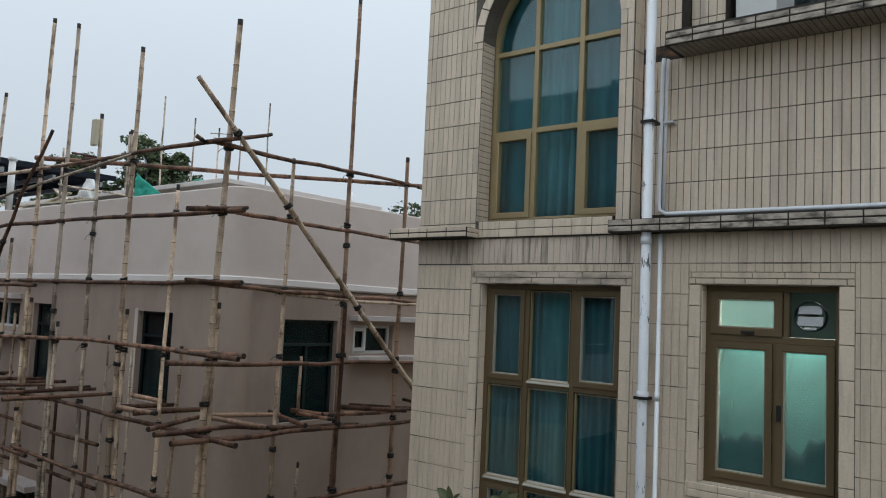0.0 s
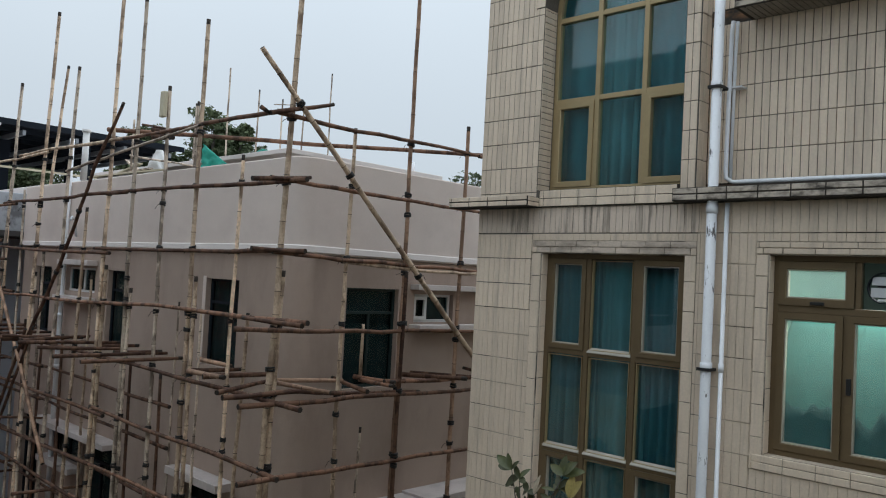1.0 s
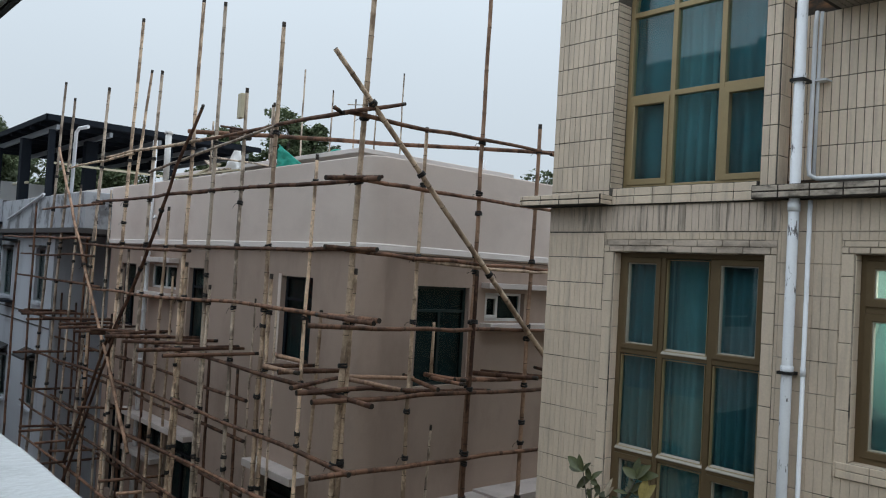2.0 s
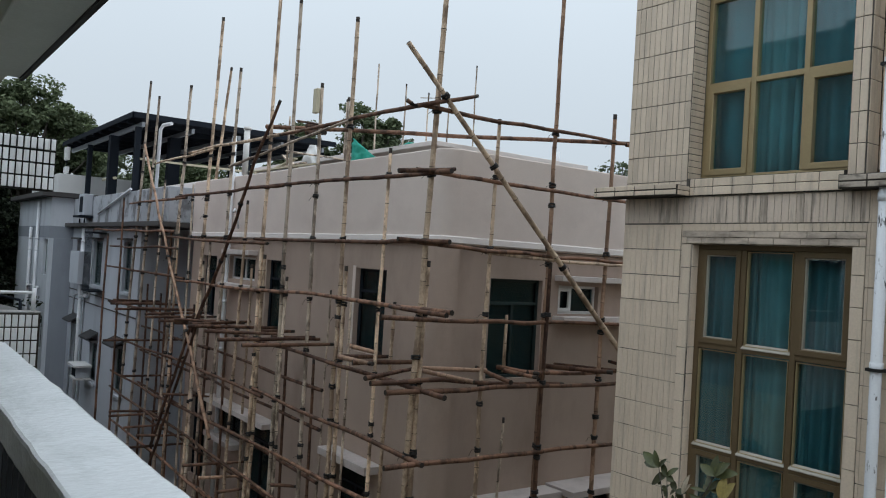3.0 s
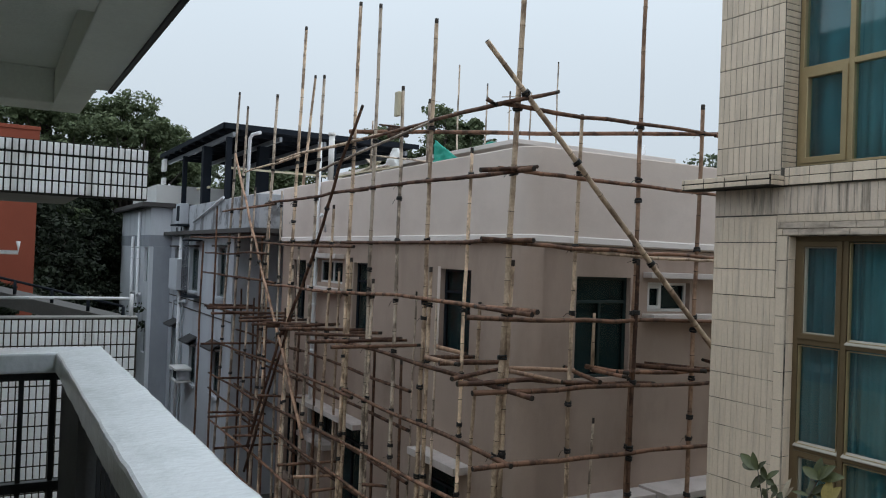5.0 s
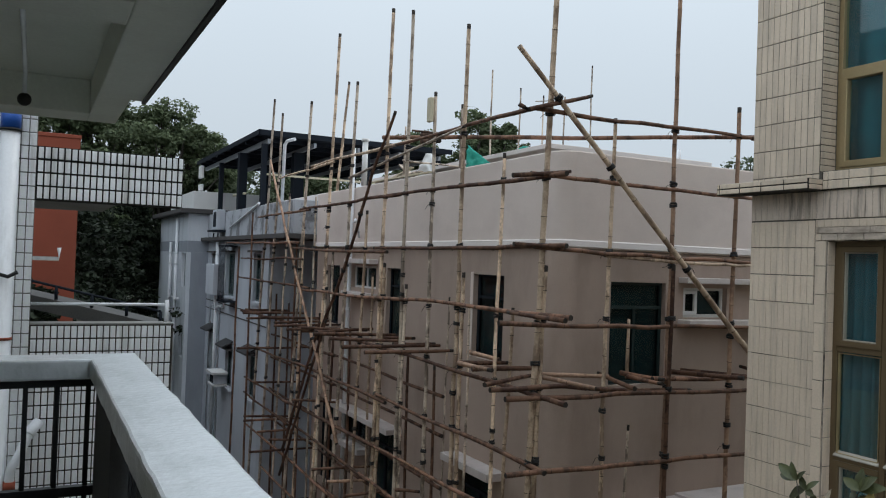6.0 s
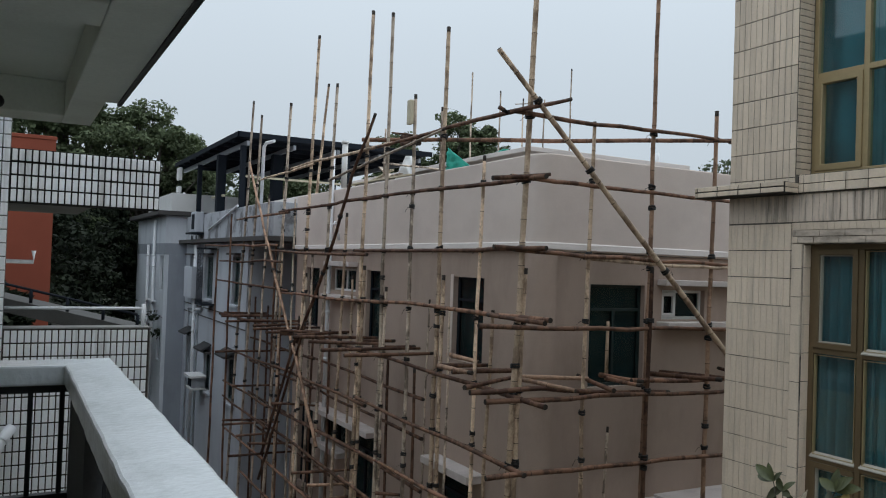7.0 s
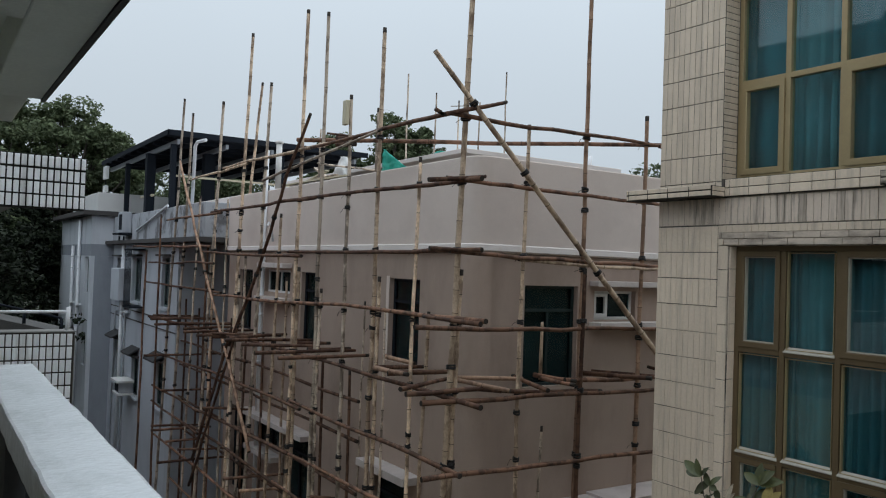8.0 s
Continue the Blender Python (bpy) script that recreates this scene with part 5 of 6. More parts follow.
for x0, y0, x1, y1, r, k in ((6.30, 11.02, 7.45, 10.73, 0.042, 3), (6.52, 11.84, 7.44, 11.70, 0.038, 3), (5.60, 9.42, 6.97, 10.16, 0.034, 3),
                             (6.45, 14.49, 7.42, 14.56, 0.040, 3), (6.60, 15.64, 7.43, 15.54, 0.040, 3), (5.40, 13.37, 7.14, 13.21, 0.036, 2),
                             (5.34, 14.39, 7.42, 14.34, 0.036, 3), (5.81, 17.31, 7.39, 17.86, 0.040, 3), (5.60, 15.85, 6.90, 15.04, 0.036, 3),
                             (5.50, 16.6, 7.40, 16.3, 0.038, 3), (6.89, 9.94, 7.13, 8.95, 0.034, 4), (8.46, 10.03, 8.71, 9.30, 0.036, 2),
                             (8.46, 9.84, 8.31, 8.90, 0.034, 2), (9.60, 10.1, 10.05, 8.97, 0.042, 3), (9.9, 10.2, 10.6, 9.2, 0.038, 3)):
    pole("cross_piece", (x0, y0, -1.66 + PRNG.uniform(-0.02, 0.02)), (x1, y1, -1.66 + PRNG.uniform(-0.02, 0.02)), r, k, 0.015)
for x0, y0, x1, y1, r in ((7.30, 12.95, 7.24, 11.75, 0.040), (6.32, 11.5, 6.42, 10.6, 0.040), (6.9, 10.05, 7.9, 9.62, 0.036)):
    pole("cross_piece", (x0, y0, -1.63), (x1, y1, -1.63), r, 4, 0.01)
for x0, y0, z0, x1, y1, z1, r, k in (
        (5.88, 24.16, -4.86, 7.44, 23.92, -4.90, 0.034, 3), (5.82, 23.90, -4.94, 7.50, 23.66, -4.92, 0.034, 2), (6.04, 23.11, -5.13, 7.27, 22.87, -5.09, 0.034, 2),
        (6.00, 21.68, -5.04, 7.31, 21.44, -5.06, 0.032, 2), (5.72, 22.64, -5.58, 7.61, 22.40, -5.54, 0.036, 3), (5.95, 17.73, -4.88, 7.38, 17.49, -4.87, 0.034, 2),
        (6.15, 17.20, -5.04, 7.16, 16.96, -5.03, 0.036, 4), (6.21, 16.22, -5.10, 7.09, 15.98, -5.01, 0.034, 2), (5.62, 24.29, -2.82, 7.71, 24.05, -2.80, 0.034, 3),
        (5.94, 23.38, -3.72, 7.38, 23.14, -3.72, 0.032, 3), (6.41, 14.03, -4.39, 6.89, 13.79, -4.42, 0.034, 3), (6.06, 19.85, -3.64, 7.25, 19.61, -3.73, 0.032, 3)):
    pole("cross_piece", (x0, y0, z0), (x1, y1, z1), r, k, 0.02)
for i, x in enumerate((8.05, 11.3)):
    z = -1.72 + PRNG.uniform(-0.05, 0.06)
    pole("cross_piece", (x + PRNG.uniform(-0.1, 0.1), PRNG.uniform(9.05, 9.3), z - 0.03), (x + PRNG.uniform(-0.35, 0.35), 10.36, z + 0.03), 0.036, 3 if i % 2 else 2, 0.02)

# scaffold on the far sides, only its heads in sight
for i, (x, top) in enumerate(((12.64, 5.25), (13.78, 6.66), (14.94, 6.18), (15.91, 6.04), (16.83, 6.12), (18.0, 7.41))):
    pole("upright", (x, 23.5, GROUND_Z), (x, 23.5, top), 0.034, 1, 0.03)

# odds and ends on the beige roof: short poles, a thin rail and a dark bundle at the tie
pole("upright", (7.75, 17.18, 0.75), (7.75, 17.14, 3.18), 0.026, 1, 0.01)
pole("upright", (7.75, 14.40, 0.75), (7.75, 14.35, 3.26), 0.030, 1, 0.01)
pole("tie_pole", (7.75, 17.23, 2.39), (7.75, 14.08, 1.94), 0.022, 1, 0.02)
pole("stub", (6.66, 14.39, 2.61), (6.66, 13.33, 2.42), 0.020, 3, 0.01)
pole("stub", (6.70, 14.00, 2.48), (6.70, 13.22, 2.39), 0.055, 3, 0.005)
pole("stub", (6.72, 14.03, 2.36), (6.72, 13.30, 2.28), 0.055, 3, 0.005)
pole("cross_arm", (15.53, 23.44, 5.78), (16.23, 23.44, 5.89), 0.018, 1, 0.005)
pole("cross_arm", (15.66, 23.44, 5.64), (16.12, 23.44, 5.72), 0.018, 1, 0.005)
pole("stub", (6.00, 9.42, 2.26), (6.14, 9.40, 2.19), 0.030, 3, 0.01)

sign = thing("plastic_box", (6.55, 13.45, 2.72), "cream plastic box tied to a bamboo pole", "box")
boxpart("body", (6.50, 6.58, 13.285, 13.435, 2.62, 3.08), M_CREAM, sign, "", 0.015)


# clutter on the beige roof
# white sheet added in place of a bright sky gap above the parapet
sheet = bmesh.new()
gs = {}
for i in range(11):
    for j in range(11):
        u, v = i / 10, j / 10
        gs[i, j] = sheet.verts.new((7.75 + 0.25 * v + 0.08 * noise.noise((u * 4, v * 4, 1)), 16.0 + 0.75 * u + 0.1 * noise.noise((u * 3, v * 3, 7)),
                                    1.75 + 0.75 * v * (0.6 + 0.4 * math.sin(u * 3)) + 0.1 * noise.noise((u * 5, v * 5, 3))))
for i in range(10):
    for j in range(10):
        sheet.faces.new((gs[i, j], gs[i + 1, j], gs[i + 1, j + 1], gs[i, j + 1])).smooth = True
ps = finish("sky_gap_sheet", sheet, M_WHITE)
ps.modifiers.new("thick", "SOLIDIFY").thickness = 0.006
tagged(ps, "crumpled white sheet standing for a bright gap of sky", "plastic sheet")
crate = thing("roof_boards", (8.2, 17.5, 0.75), "loose pale boards and poles leaning on the roof parapet", "boards")
for k, (ya, za, yb, zb) in enumerate(((15.5, 1.96, 19.2, 2.0), (16.2, 2.04, 18.9, 1.98), (16.9, 2.2, 18.4, 1.97), (17.0, 2.0, 17.8, 2.35))):
    bm = bmesh.new()
    a, b = Vector((7.66 + 0.09 * k, ya, za)), Vector((7.7 + 0.08 * k, yb, zb))
    d = (b - a).normalized()
    sd = Vector((1, 0, 0))
    up = d.cross(sd)
    vs = [bm.verts.new(p + sd * q * 0.05 + up * w * 0.015) for p in (a, b) for q, w in ((-1, -1), (1, -1), (1, 1), (-1, 1))]
    for q in ((0, 1, 2, 3), (7, 6, 5, 4), (0, 4, 5, 1), (1, 5, 6, 2), (2, 6, 7, 3), (3, 7, 4, 0)):
        bm.faces.new([vs[n] for n in q])
    part("board", bm, M_BAM[1] if k % 2 else M_CREAM, crate)
boxpart("stack", (7.62, 8.3, 16.6, 18.6, 0.752, 1.93), M_CONC, crate)

# green netting bundled on the parapet
bm = bmesh.new()
gn = 12
gvv = {}
for i in range(gn + 1):
    for j in range(gn + 1 - i):
        s, t = i / gn, j / gn
        p = Vector((7.66, 13.95, 1.86)) + Vector((0.06, -0.92, 0.04)) * s + Vector((0.02, -0.01, 0.51)) * t
        p += Vector((0.05, 0.03, 0)) * noise.noise((s * 6, t * 6, 0))
        gvv[i, j] = bm.verts.new(p)
for i in range(gn):
    for j in range(gn - i):
        bm.faces.new((gvv[i, j], gvv[i + 1, j], gvv[i, j + 1])).smooth = True
        if j < gn - i - 1:
            bm.faces.new((gvv[i + 1, j], gvv[i + 1, j + 1], gvv[i, j + 1])).smooth = True
net = finish("safety_net", bm, M_TARP)
net.modifiers.new("thick", "SOLIDIFY").thickness = 0.01
tagged(net, "bunched green plastic netting on the parapet", "net")


# a second scrap of green netting on the upper slab
bm = bmesh.new()
gw = {}
for i in range(9):
    for j in range(4):
        u, v = i / 8, j / 3
        gw[i, j] = bm.verts.new((8.45 + 0.10 * v + 0.05 * noise.noise((u * 5, v * 5, 2)), 13.35 - 0.42 * u, 2.272 + 0.07 * math.sin(math.pi * u) ** 0.6 * (1 - abs(2 * v - 1)) + 0.03 * abs(noise.noise((u * 7, v * 7, 5)))))
for i in range(8):
    for j in range(3):
        bm.faces.new((gw[i, j], gw[i + 1, j], gw[i + 1, j + 1], gw[i, j + 1])).smooth = True
scrap = finish("safety_net", bm, M_TARP)
scrap.modifiers.new("thick", "SOLIDIFY").thickness = 0.008
tagged(scrap, "small scrap of green netting on the upper roof slab", "net")


# ---------------------------------------------------------------- blue-grey houses behind
gh = thing("blue_grey_house", (9.5, 33.0, GROUND_Z), "blue-grey painted house with stained parapet and pipes", "house")
GX = 6.9
GW = [(26.75, 27.75, -1.58, 0.05), (30.75, 32.1, -1.6, 0.03), (33.8, 35.1, -1.65, 0.0), (26.85, 28.1, -4.95, -3.45), (30.6, 31.7, -5.1, -3.7), (33.7, 34.9, -5.0, -3.3)]
cut_wall("wall", GX, GX + 0.3, 25.75, 36.0, GROUND_Z, 0.55, GW, M_GREY, gh, "blue-grey painted wall")
boxpart("wall", (GX + 0.3, GX + 3.0, 25.75, 26.0, GROUND_Z, 0.55), M_GREY, gh, "blue-grey side wall of a deep recess")
boxpart("wall", (GX + 3.0, GX + 3.25, 23.15, 26.0, GROUND_Z, 0.55), M_GREY, gh)
boxpart("wall", (GX + 2.0, 15.0, 22.9, 23.15, GROUND_Z, 0.55), M_GREY, gh)
boxpart("wall", (GX + 0.3, 15.0, 35.75, 36.0, GROUND_Z, 0.55), M_GREY, gh)
boxpart("wall", (14.7, 15.0, 23.15, 35.75, GROUND_Z, 0.55), M_GREY, gh)
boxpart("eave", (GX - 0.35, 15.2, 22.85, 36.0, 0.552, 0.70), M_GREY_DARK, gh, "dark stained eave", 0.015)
boxpart("parapet", (GX - 0.05, 15.0, 22.95, 35.98, 0.702, 1.72), M_GREY_STAIN, gh, "stained blue-grey parapet", 0.02)
boxpart("parapet", (GX + 1.2, 14.9, 23.0, 33.9, 1.722, 2.05), M_BAND, gh, "", 0.02)
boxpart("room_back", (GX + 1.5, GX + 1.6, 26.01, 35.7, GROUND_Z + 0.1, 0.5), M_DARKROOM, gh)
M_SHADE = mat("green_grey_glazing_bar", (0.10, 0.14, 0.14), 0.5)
for q in GW:
    w = ring_frame("window", GX + 0.10, GX + 0.16, q, 0.06, M_SHADE, gh)
    bars("glazing_bar", GX + 0.10, GX + 0.16, [((q[0] + q[1]) / 2 - 0.03, (q[0] + q[1]) / 2 + 0.03, q[2] + 0.06, q[3] - 0.06)], M_SHADE, w)
    pane(GX + 0.13, (q[0] + 0.06, q[1] - 0.06, q[2] + 0.06, q[3] - 0.06), G_DARK, w)
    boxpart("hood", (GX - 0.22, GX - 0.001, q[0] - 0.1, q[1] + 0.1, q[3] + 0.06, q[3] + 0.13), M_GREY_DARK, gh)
    boxpart("sill", (GX - 0.10, GX - 0.001, q[0] - 0.08, q[1] + 0.08, q[2] - 0.10, q[2] - 0.02), M_GREY, gh)
# sloped canopies, a small window unit and pipes
M_FELT = mat("weathered_dark_felt", (0.04, 0.04, 0.042), 0.9, vary=0.3)
for y0, y1, z in ((30.5, 31.8, -3.55), (33.6, 35.0, -3.2), (26.8, 28.2, -3.38)):
    bm = bmesh.new()
    vs = [bm.verts.new(p) for p in ((GX, y0, z + 0.28), (GX, y1, z + 0.28), (GX - 0.40, y1, z + 0.06), (GX - 0.40, y0, z + 0.06))]
    lo_ = [bm.verts.new(v.co - Vector((0, 0, 0.06))) for v in vs]
    bm.faces.new(vs)
    bm.faces.new(lo_[::-1])
    for k in range(4):
        bm.faces.new((vs[k], vs[(k + 1) % 4], lo_[(k + 1) % 4], lo_[k]))
    part("awning", bm, M_FELT, gh, "dark sloping awning")
unit = thing("air_conditioner", (6.6, 31.6, -4.9), "blue-grey window air conditioner under a pale metal cover", "air conditioner")
boxpart("body", (6.40, 6.88, 31.3, 32.1, -5.02, -4.62), M_GREY, unit, "", 0.02)
boxpart("cover", (6.28, 6.89, 31.1, 32.3, -4.619, -4.54), M_WHITE, unit, "pale metal cover")
boxpart("grille", (6.388, 6.399, 31.4, 32.0, -4.98, -4.68), M_STEEL, unit, "dark grille", 0.002)
boxpart("bracket", (6.34, 6.899, 31.2, 32.2, -5.09, -5.03), M_WHITE, unit)
for yy in (33.0, 34.9):
    dq2 = thing("cable_duct", (GX - 0.05, yy, GROUND_Z), "thin white cable duct on the blue-grey wall", "pipe", "cable ducts")
    pipe("run", [(GX - 0.04, yy, GROUND_Z), (GX - 0.04, yy, -2.2), (GX - 0.04, yy - 0.8, -2.1), (GX - 0.04, yy - 0.8, 0.5)], 0.03, M_PVC, dq2)
for z in (-2.0, -2.35):
    boxpart("string_line", (GX - 0.02, GX - 0.001, 25.75, 36.0, z, z + 0.04), M_GREY_DARK, gh)
# window cage
cage = thing("window_cage", (GX - 0.2, 33.0, -1.7), "grey metal cage and box at the window", "cage")
boxpart("box", (GX - 0.5, GX - 0.02, 32.2, 33.7, -1.63, -0.40), M_GREY, cage, "", 0.02)
for k in range(7):
    boxpart("bar", (GX - 0.5, GX - 0.48, 30.2 + k * 0.17, 30.23 + k * 0.17, -1.75, 0.35), M_STEEL, cage)
boxpart("frame", (GX - 0.51, GX - 0.01, 30.15, 31.35, -1.80, -1.74), M_STEEL, cage)
boxpart("frame", (GX - 0.51, GX - 0.01, 30.15, 31.35, 0.30, 0.36), M_STEEL, cage)

gt = thing("blue_grey_tower", (8.0, 40.0, GROUND_Z), "blue-grey stair tower with a white roof box", "house")
TW = [(35.95 + 0.4, 35.95 + 1.3, -1.5, 0.0), (39.5, 40.6, -4.8, -3.2), (36.4, 37.3, -4.6, -3.2)]
cut_wall("wall", 6.0, 6.3, 36.0, 44.4, GROUND_Z, 0.05, TW, M_GREY_PALE, gt, "pale blue-grey painted wall")
boxpart("wall", (6.16, 12.0, 35.99, 35.998, GROUND_Z, 0.05), M_GREY_MID, gt, "side wall in a darker grey than the front")
boxpart("wall", (6.301, 12.0, 36.0, 36.25, GROUND_Z, 0.05), M_GREY_MID, gt)
boxpart("band", (5.99, 12.01, 35.985, 44.41, 0.052, 0.55), M_GREY_MID, gt, "slate-grey band under the eave")
boxpart("wall", (6.3, 12.0, 44.1, 44.4, GROUND_Z, 0.05), M_GREY, gt)
boxpart("wall", (6.0, 12.0, 36.002, 44.4, 0.051, 1.75), M_GREY_PALE, gt)
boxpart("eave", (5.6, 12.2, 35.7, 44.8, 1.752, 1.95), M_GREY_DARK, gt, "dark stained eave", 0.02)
boxpart("roof_box", (6.2, 9.2, 36.1, 42.6, 1.951, 2.75), M_WHITE, gt, "white roof box", 0.02)
boxpart("room_back", (7.5, 7.6, 36.4, 44.0, GROUND_Z + 0.1, 0.0), M_DARKROOM, gt)
for q in TW:
    w = ring_frame("window", 6.12, 6.18, q, 0.06, M_SHADE, gt)
    pane(6.15, (q[0] + 0.06, q[1] - 0.06, q[2] + 0.06, q[3] - 0.06), G_DARK, w)
for nm, x, y, z1 in (("a", 6.75, 33.2, 0.5), ("b", 5.9, 38.3, 1.6), ("c", 5.9, 40.0, 0.5)):
    dq = thing("drain_pipe", (x, y, GROUND_Z), "white plastic drain pipe on the blue-grey wall", "pipe", "drain pipes of the blue-grey houses")
    pipe("shaft", [(x, y, GROUND_Z), (x, y, z1)], 0.07, M_PVC, dq, collars=[(x, y, z) for z in (-0.5, -3.0, 0.0)])
    pipe("branch", [(x, y, -2.2), (x - 0.03, y - 0.5, -2.1), (x, y - 0.9, -2.05)], 0.05, M_PVC, dq)
ac = thing("air_conditioner", (6.7, 32.9, 1.0), "white outdoor air conditioner on a bracket at the roof edge", "air conditioner")
boxpart("body", (6.50, 6.84, 32.45, 33.3, 0.98, 1.80), M_GREY, ac, "", 0.03)
boxpart("grille", (6.49, 6.499, 32.55, 33.1, 1.1, 1.7), M_STEEL, ac, "dark round-cornered grille", 0.003)
boxpart("bracket", (6.35, 6.84, 32.3, 33.5, 0.90, 0.97), M_STEEL, ac)
boxpart("bracket_leg", (6.55, 6.60, 32.45, 32.5, 0.70, 0.86), M_STEEL, ac)
boxpart("bracket_leg", (6.55, 6.60, 33.3, 33.35, 0.70, 0.86), M_STEEL, ac)
hr = thing("sloping_pipe", (6.8, 29.0, 0.7), "white pipe sloping up the stained parapet", "pipe")
pipe("shaft", [(6.78, 31.2, 1.05), (6.78, 27.2, 1.72), (6.78, 26.9, 1.78)], 0.045, M_PVC, hr)

vp = thing("vent_pipe", (7.4, 26.2, 1.7), "white vent pipe with a hooked top on the roof", "pipe")
pipe("shaft", [(7.4, 26.3, 1.72), (7.4, 26.2, 3.75), (7.42, 26.0, 3.86), (7.5, 25.4, 3.86)], 0.055, M_PVC, vp)

# ---------------------------------------------------------------- steel canopy on the blue-grey roof
M_RAFTER = mat("galvanised_steel", (0.30, 0.32, 0.35), 0.5, 0.2, vary=0.2)
can = thing("roof_canopy", (10.5, 33.5, 1.72), "dark blue steel canopy on posts over a roof", "canopy")
boxpart("roof_sheet", (7.0, 14.6, 28.0, 39.8, 4.34, 4.46), M_STEEL, can, "dark corrugated sheet", 0.01)
boxpart("fascia", (6.95, 14.65, 27.93, 27.99, 4.28, 4.47), M_STEEL, can)
boxpart("fascia", (6.93, 6.99, 27.93, 39.85, 4.28, 4.46), M_STEEL, can)
for k in range(9):
    boxpart("purlin", (7.0, 14.5, 28.8 + k * 1.3, 28.88 + k * 1.3, 4.18, 4.33), M_STEEL, can)
for k in range(5):
    boxpart("rafter", (7.3 + k * 1.7, 7.4 + k * 1.7, 28.05, 39.7, 4.02, 4.179), M_RAFTER, can)
for x, y, w in ((7.25, 28.3, 0.09), (7.25, 31.6, 0.16), (7.25, 35.6, 0.09), (9.0, 30.0, 0.20), (11.2, 28.3, 0.09), (14.2, 28.3, 0.09), (9.4, 36.0, 0.12), (14.2, 35.5, 0.09), (12.4, 33.0, 0.12)):
    boxpart("post", (x - w, x + w, y - w, y + w, 1.72, 4.02), M_STEEL, can)
boxpart("girt", (7.2, 14.4, 28.28, 28.33, 2.9, 2.97), M_CREAM, can)
tube_light = thing("tube_lamp", (7.4, 34.0, 3.9), "yellowish tube lamp hung under the canopy", "lamp")
pipe("tube", [(7.3, 33.2, 2.45), (7.3, 31.2, 2.42)], 0.05, M_CREAM, tube_light)
boxpart("hanger", (7.28, 7.32, 32.2, 32.24, 2.48, 4.02), M_STEEL, tube_light)
flood = thing("hanging_lamp", (7.0, 38.9, 3.0), "small white lamp boxes hung from the canopy's edge", "lamp")
for z0, z1, w in ((3.58, 4.16, 0.30), (2.98, 3.28, 0.26)):
    boxpart("lamp_box", (6.9, 7.06, 38.9 - w, 38.9 + w, z0, z1), M_WHITE, flood, "", 0.03)
pipe("cord", [(6.98, 38.9, 4.3), (6.98, 38.9, 3.0)], 0.015, M_STEEL, flood)
pipe("wire_loop", [(6.98, 37.6 + 0.5 * math.cos(k * 0.5), 2.5 + 0.4 * math.sin(k * 0.5)) for k in range(8)], 0.03, M_PVC, flood)
col = thing("roof_post", (7.7, 19.9, 1.9), "cream post with a cap on the parapet", "post")
pipe("shaft", [(7.55, 19.2, 1.9), (7.55, 19.2, 3.05)], 0.075, M_WHITE, col)
pipe("cap", [(7.55, 19.2, 3.05), (7.55, 19.2, 3.12)], 0.10, M_WHITE, col)


# ---------------------------------------------------------------- lane, red house, trees
def strip_between(name, a, b, width, thick, material, parent):
    a, b = Vector(a), Vector(b)
    d = (b - a).normalized()
    s = Vector((-d.y, d.x, 0)).normalized() * width
    bm = bmesh.new()
    vs = [bm.verts.new(p) for p in (a, b, b + s, a + s)] + [bm.verts.new(p - Vector((0, 0, thick))) for p in (a, b, b + s, a + s)]
    for q in ((0, 1, 2, 3), (7, 6, 5, 4), (0, 4, 5, 1), (1, 5, 6, 2), (2, 6, 7, 3), (3, 7, 4, 0)):
        bm.faces.new([vs[i] for i in q])
    return finish(name, bm, material, parent)


lane = thing("hillside_walkway", (1.0, 17.0, GROUND_Z), "sloping concrete walkway on legs with a metal railing", "walkway")
LA, LB = Vector((-1.4, 16.4, -0.50)), Vector((2.2, 15.9, -1.36))
# concrete darkened in its colour for the tree shade over the walkway
M_CONC_SHADED = mat("shaded_concrete", (0.07, 0.07, 0.068), 0.85, vary=0.3, scale=2)
strip_between("deck", LA, LB, 1.3, 0.25, M_CONC_SHADED, lane)
for k in range(7):
    p = LA.lerp(LB, k / 6) + Vector((0.05, 0.05, 0))
    pipe("rail_post", [p, p + Vector((0, 0, 0.24))], 0.03, M_STEEL, lane)
for h in (0.24,):
    pipe("rail", [LA + Vector((0.05, 0.05, h)), LB + Vector((0.05, 0.05, h))], 0.024, M_STEEL, lane)
for k in (0.1, 0.5, 0.9):
    p = LA.lerp(LB, k) + Vector((0.6, 0.8, 0))
    boxpart("leg", (p.x - 0.15, p.x + 0.15, p.y - 0.15, p.y + 0.15, GROUND_Z, p.z - 0.25), M_CONC, lane)

rh = thing("red_house", (-1.6, 22.0, GROUND_Z), "red-brown painted house end beyond the walkway", "house")
boxpart("wall", (-4.5, 0.95, 21.0, 25.0, GROUND_Z, 2.65), M_RED, rh)
boxpart("roof", (-4.52, 0.97, 20.98, 25.02, 2.65, 2.74), M_RED, rh, "", 0.01)
wp = thing("white_pipe", (0.3, 12.0, GROUND_Z), "white bent water pipe on a post", "pipe")
pipe("run", [(-1.2, 12.0, -0.13), (0.36, 12.0, -0.13), (0.36, 12.0, 0.02)], 0.028, M_PVC, wp)
pipe("leg", [(-0.4, 12.0, GROUND_Z), (-0.4, 12.0, -0.14)], 0.03, M_PVC, wp)


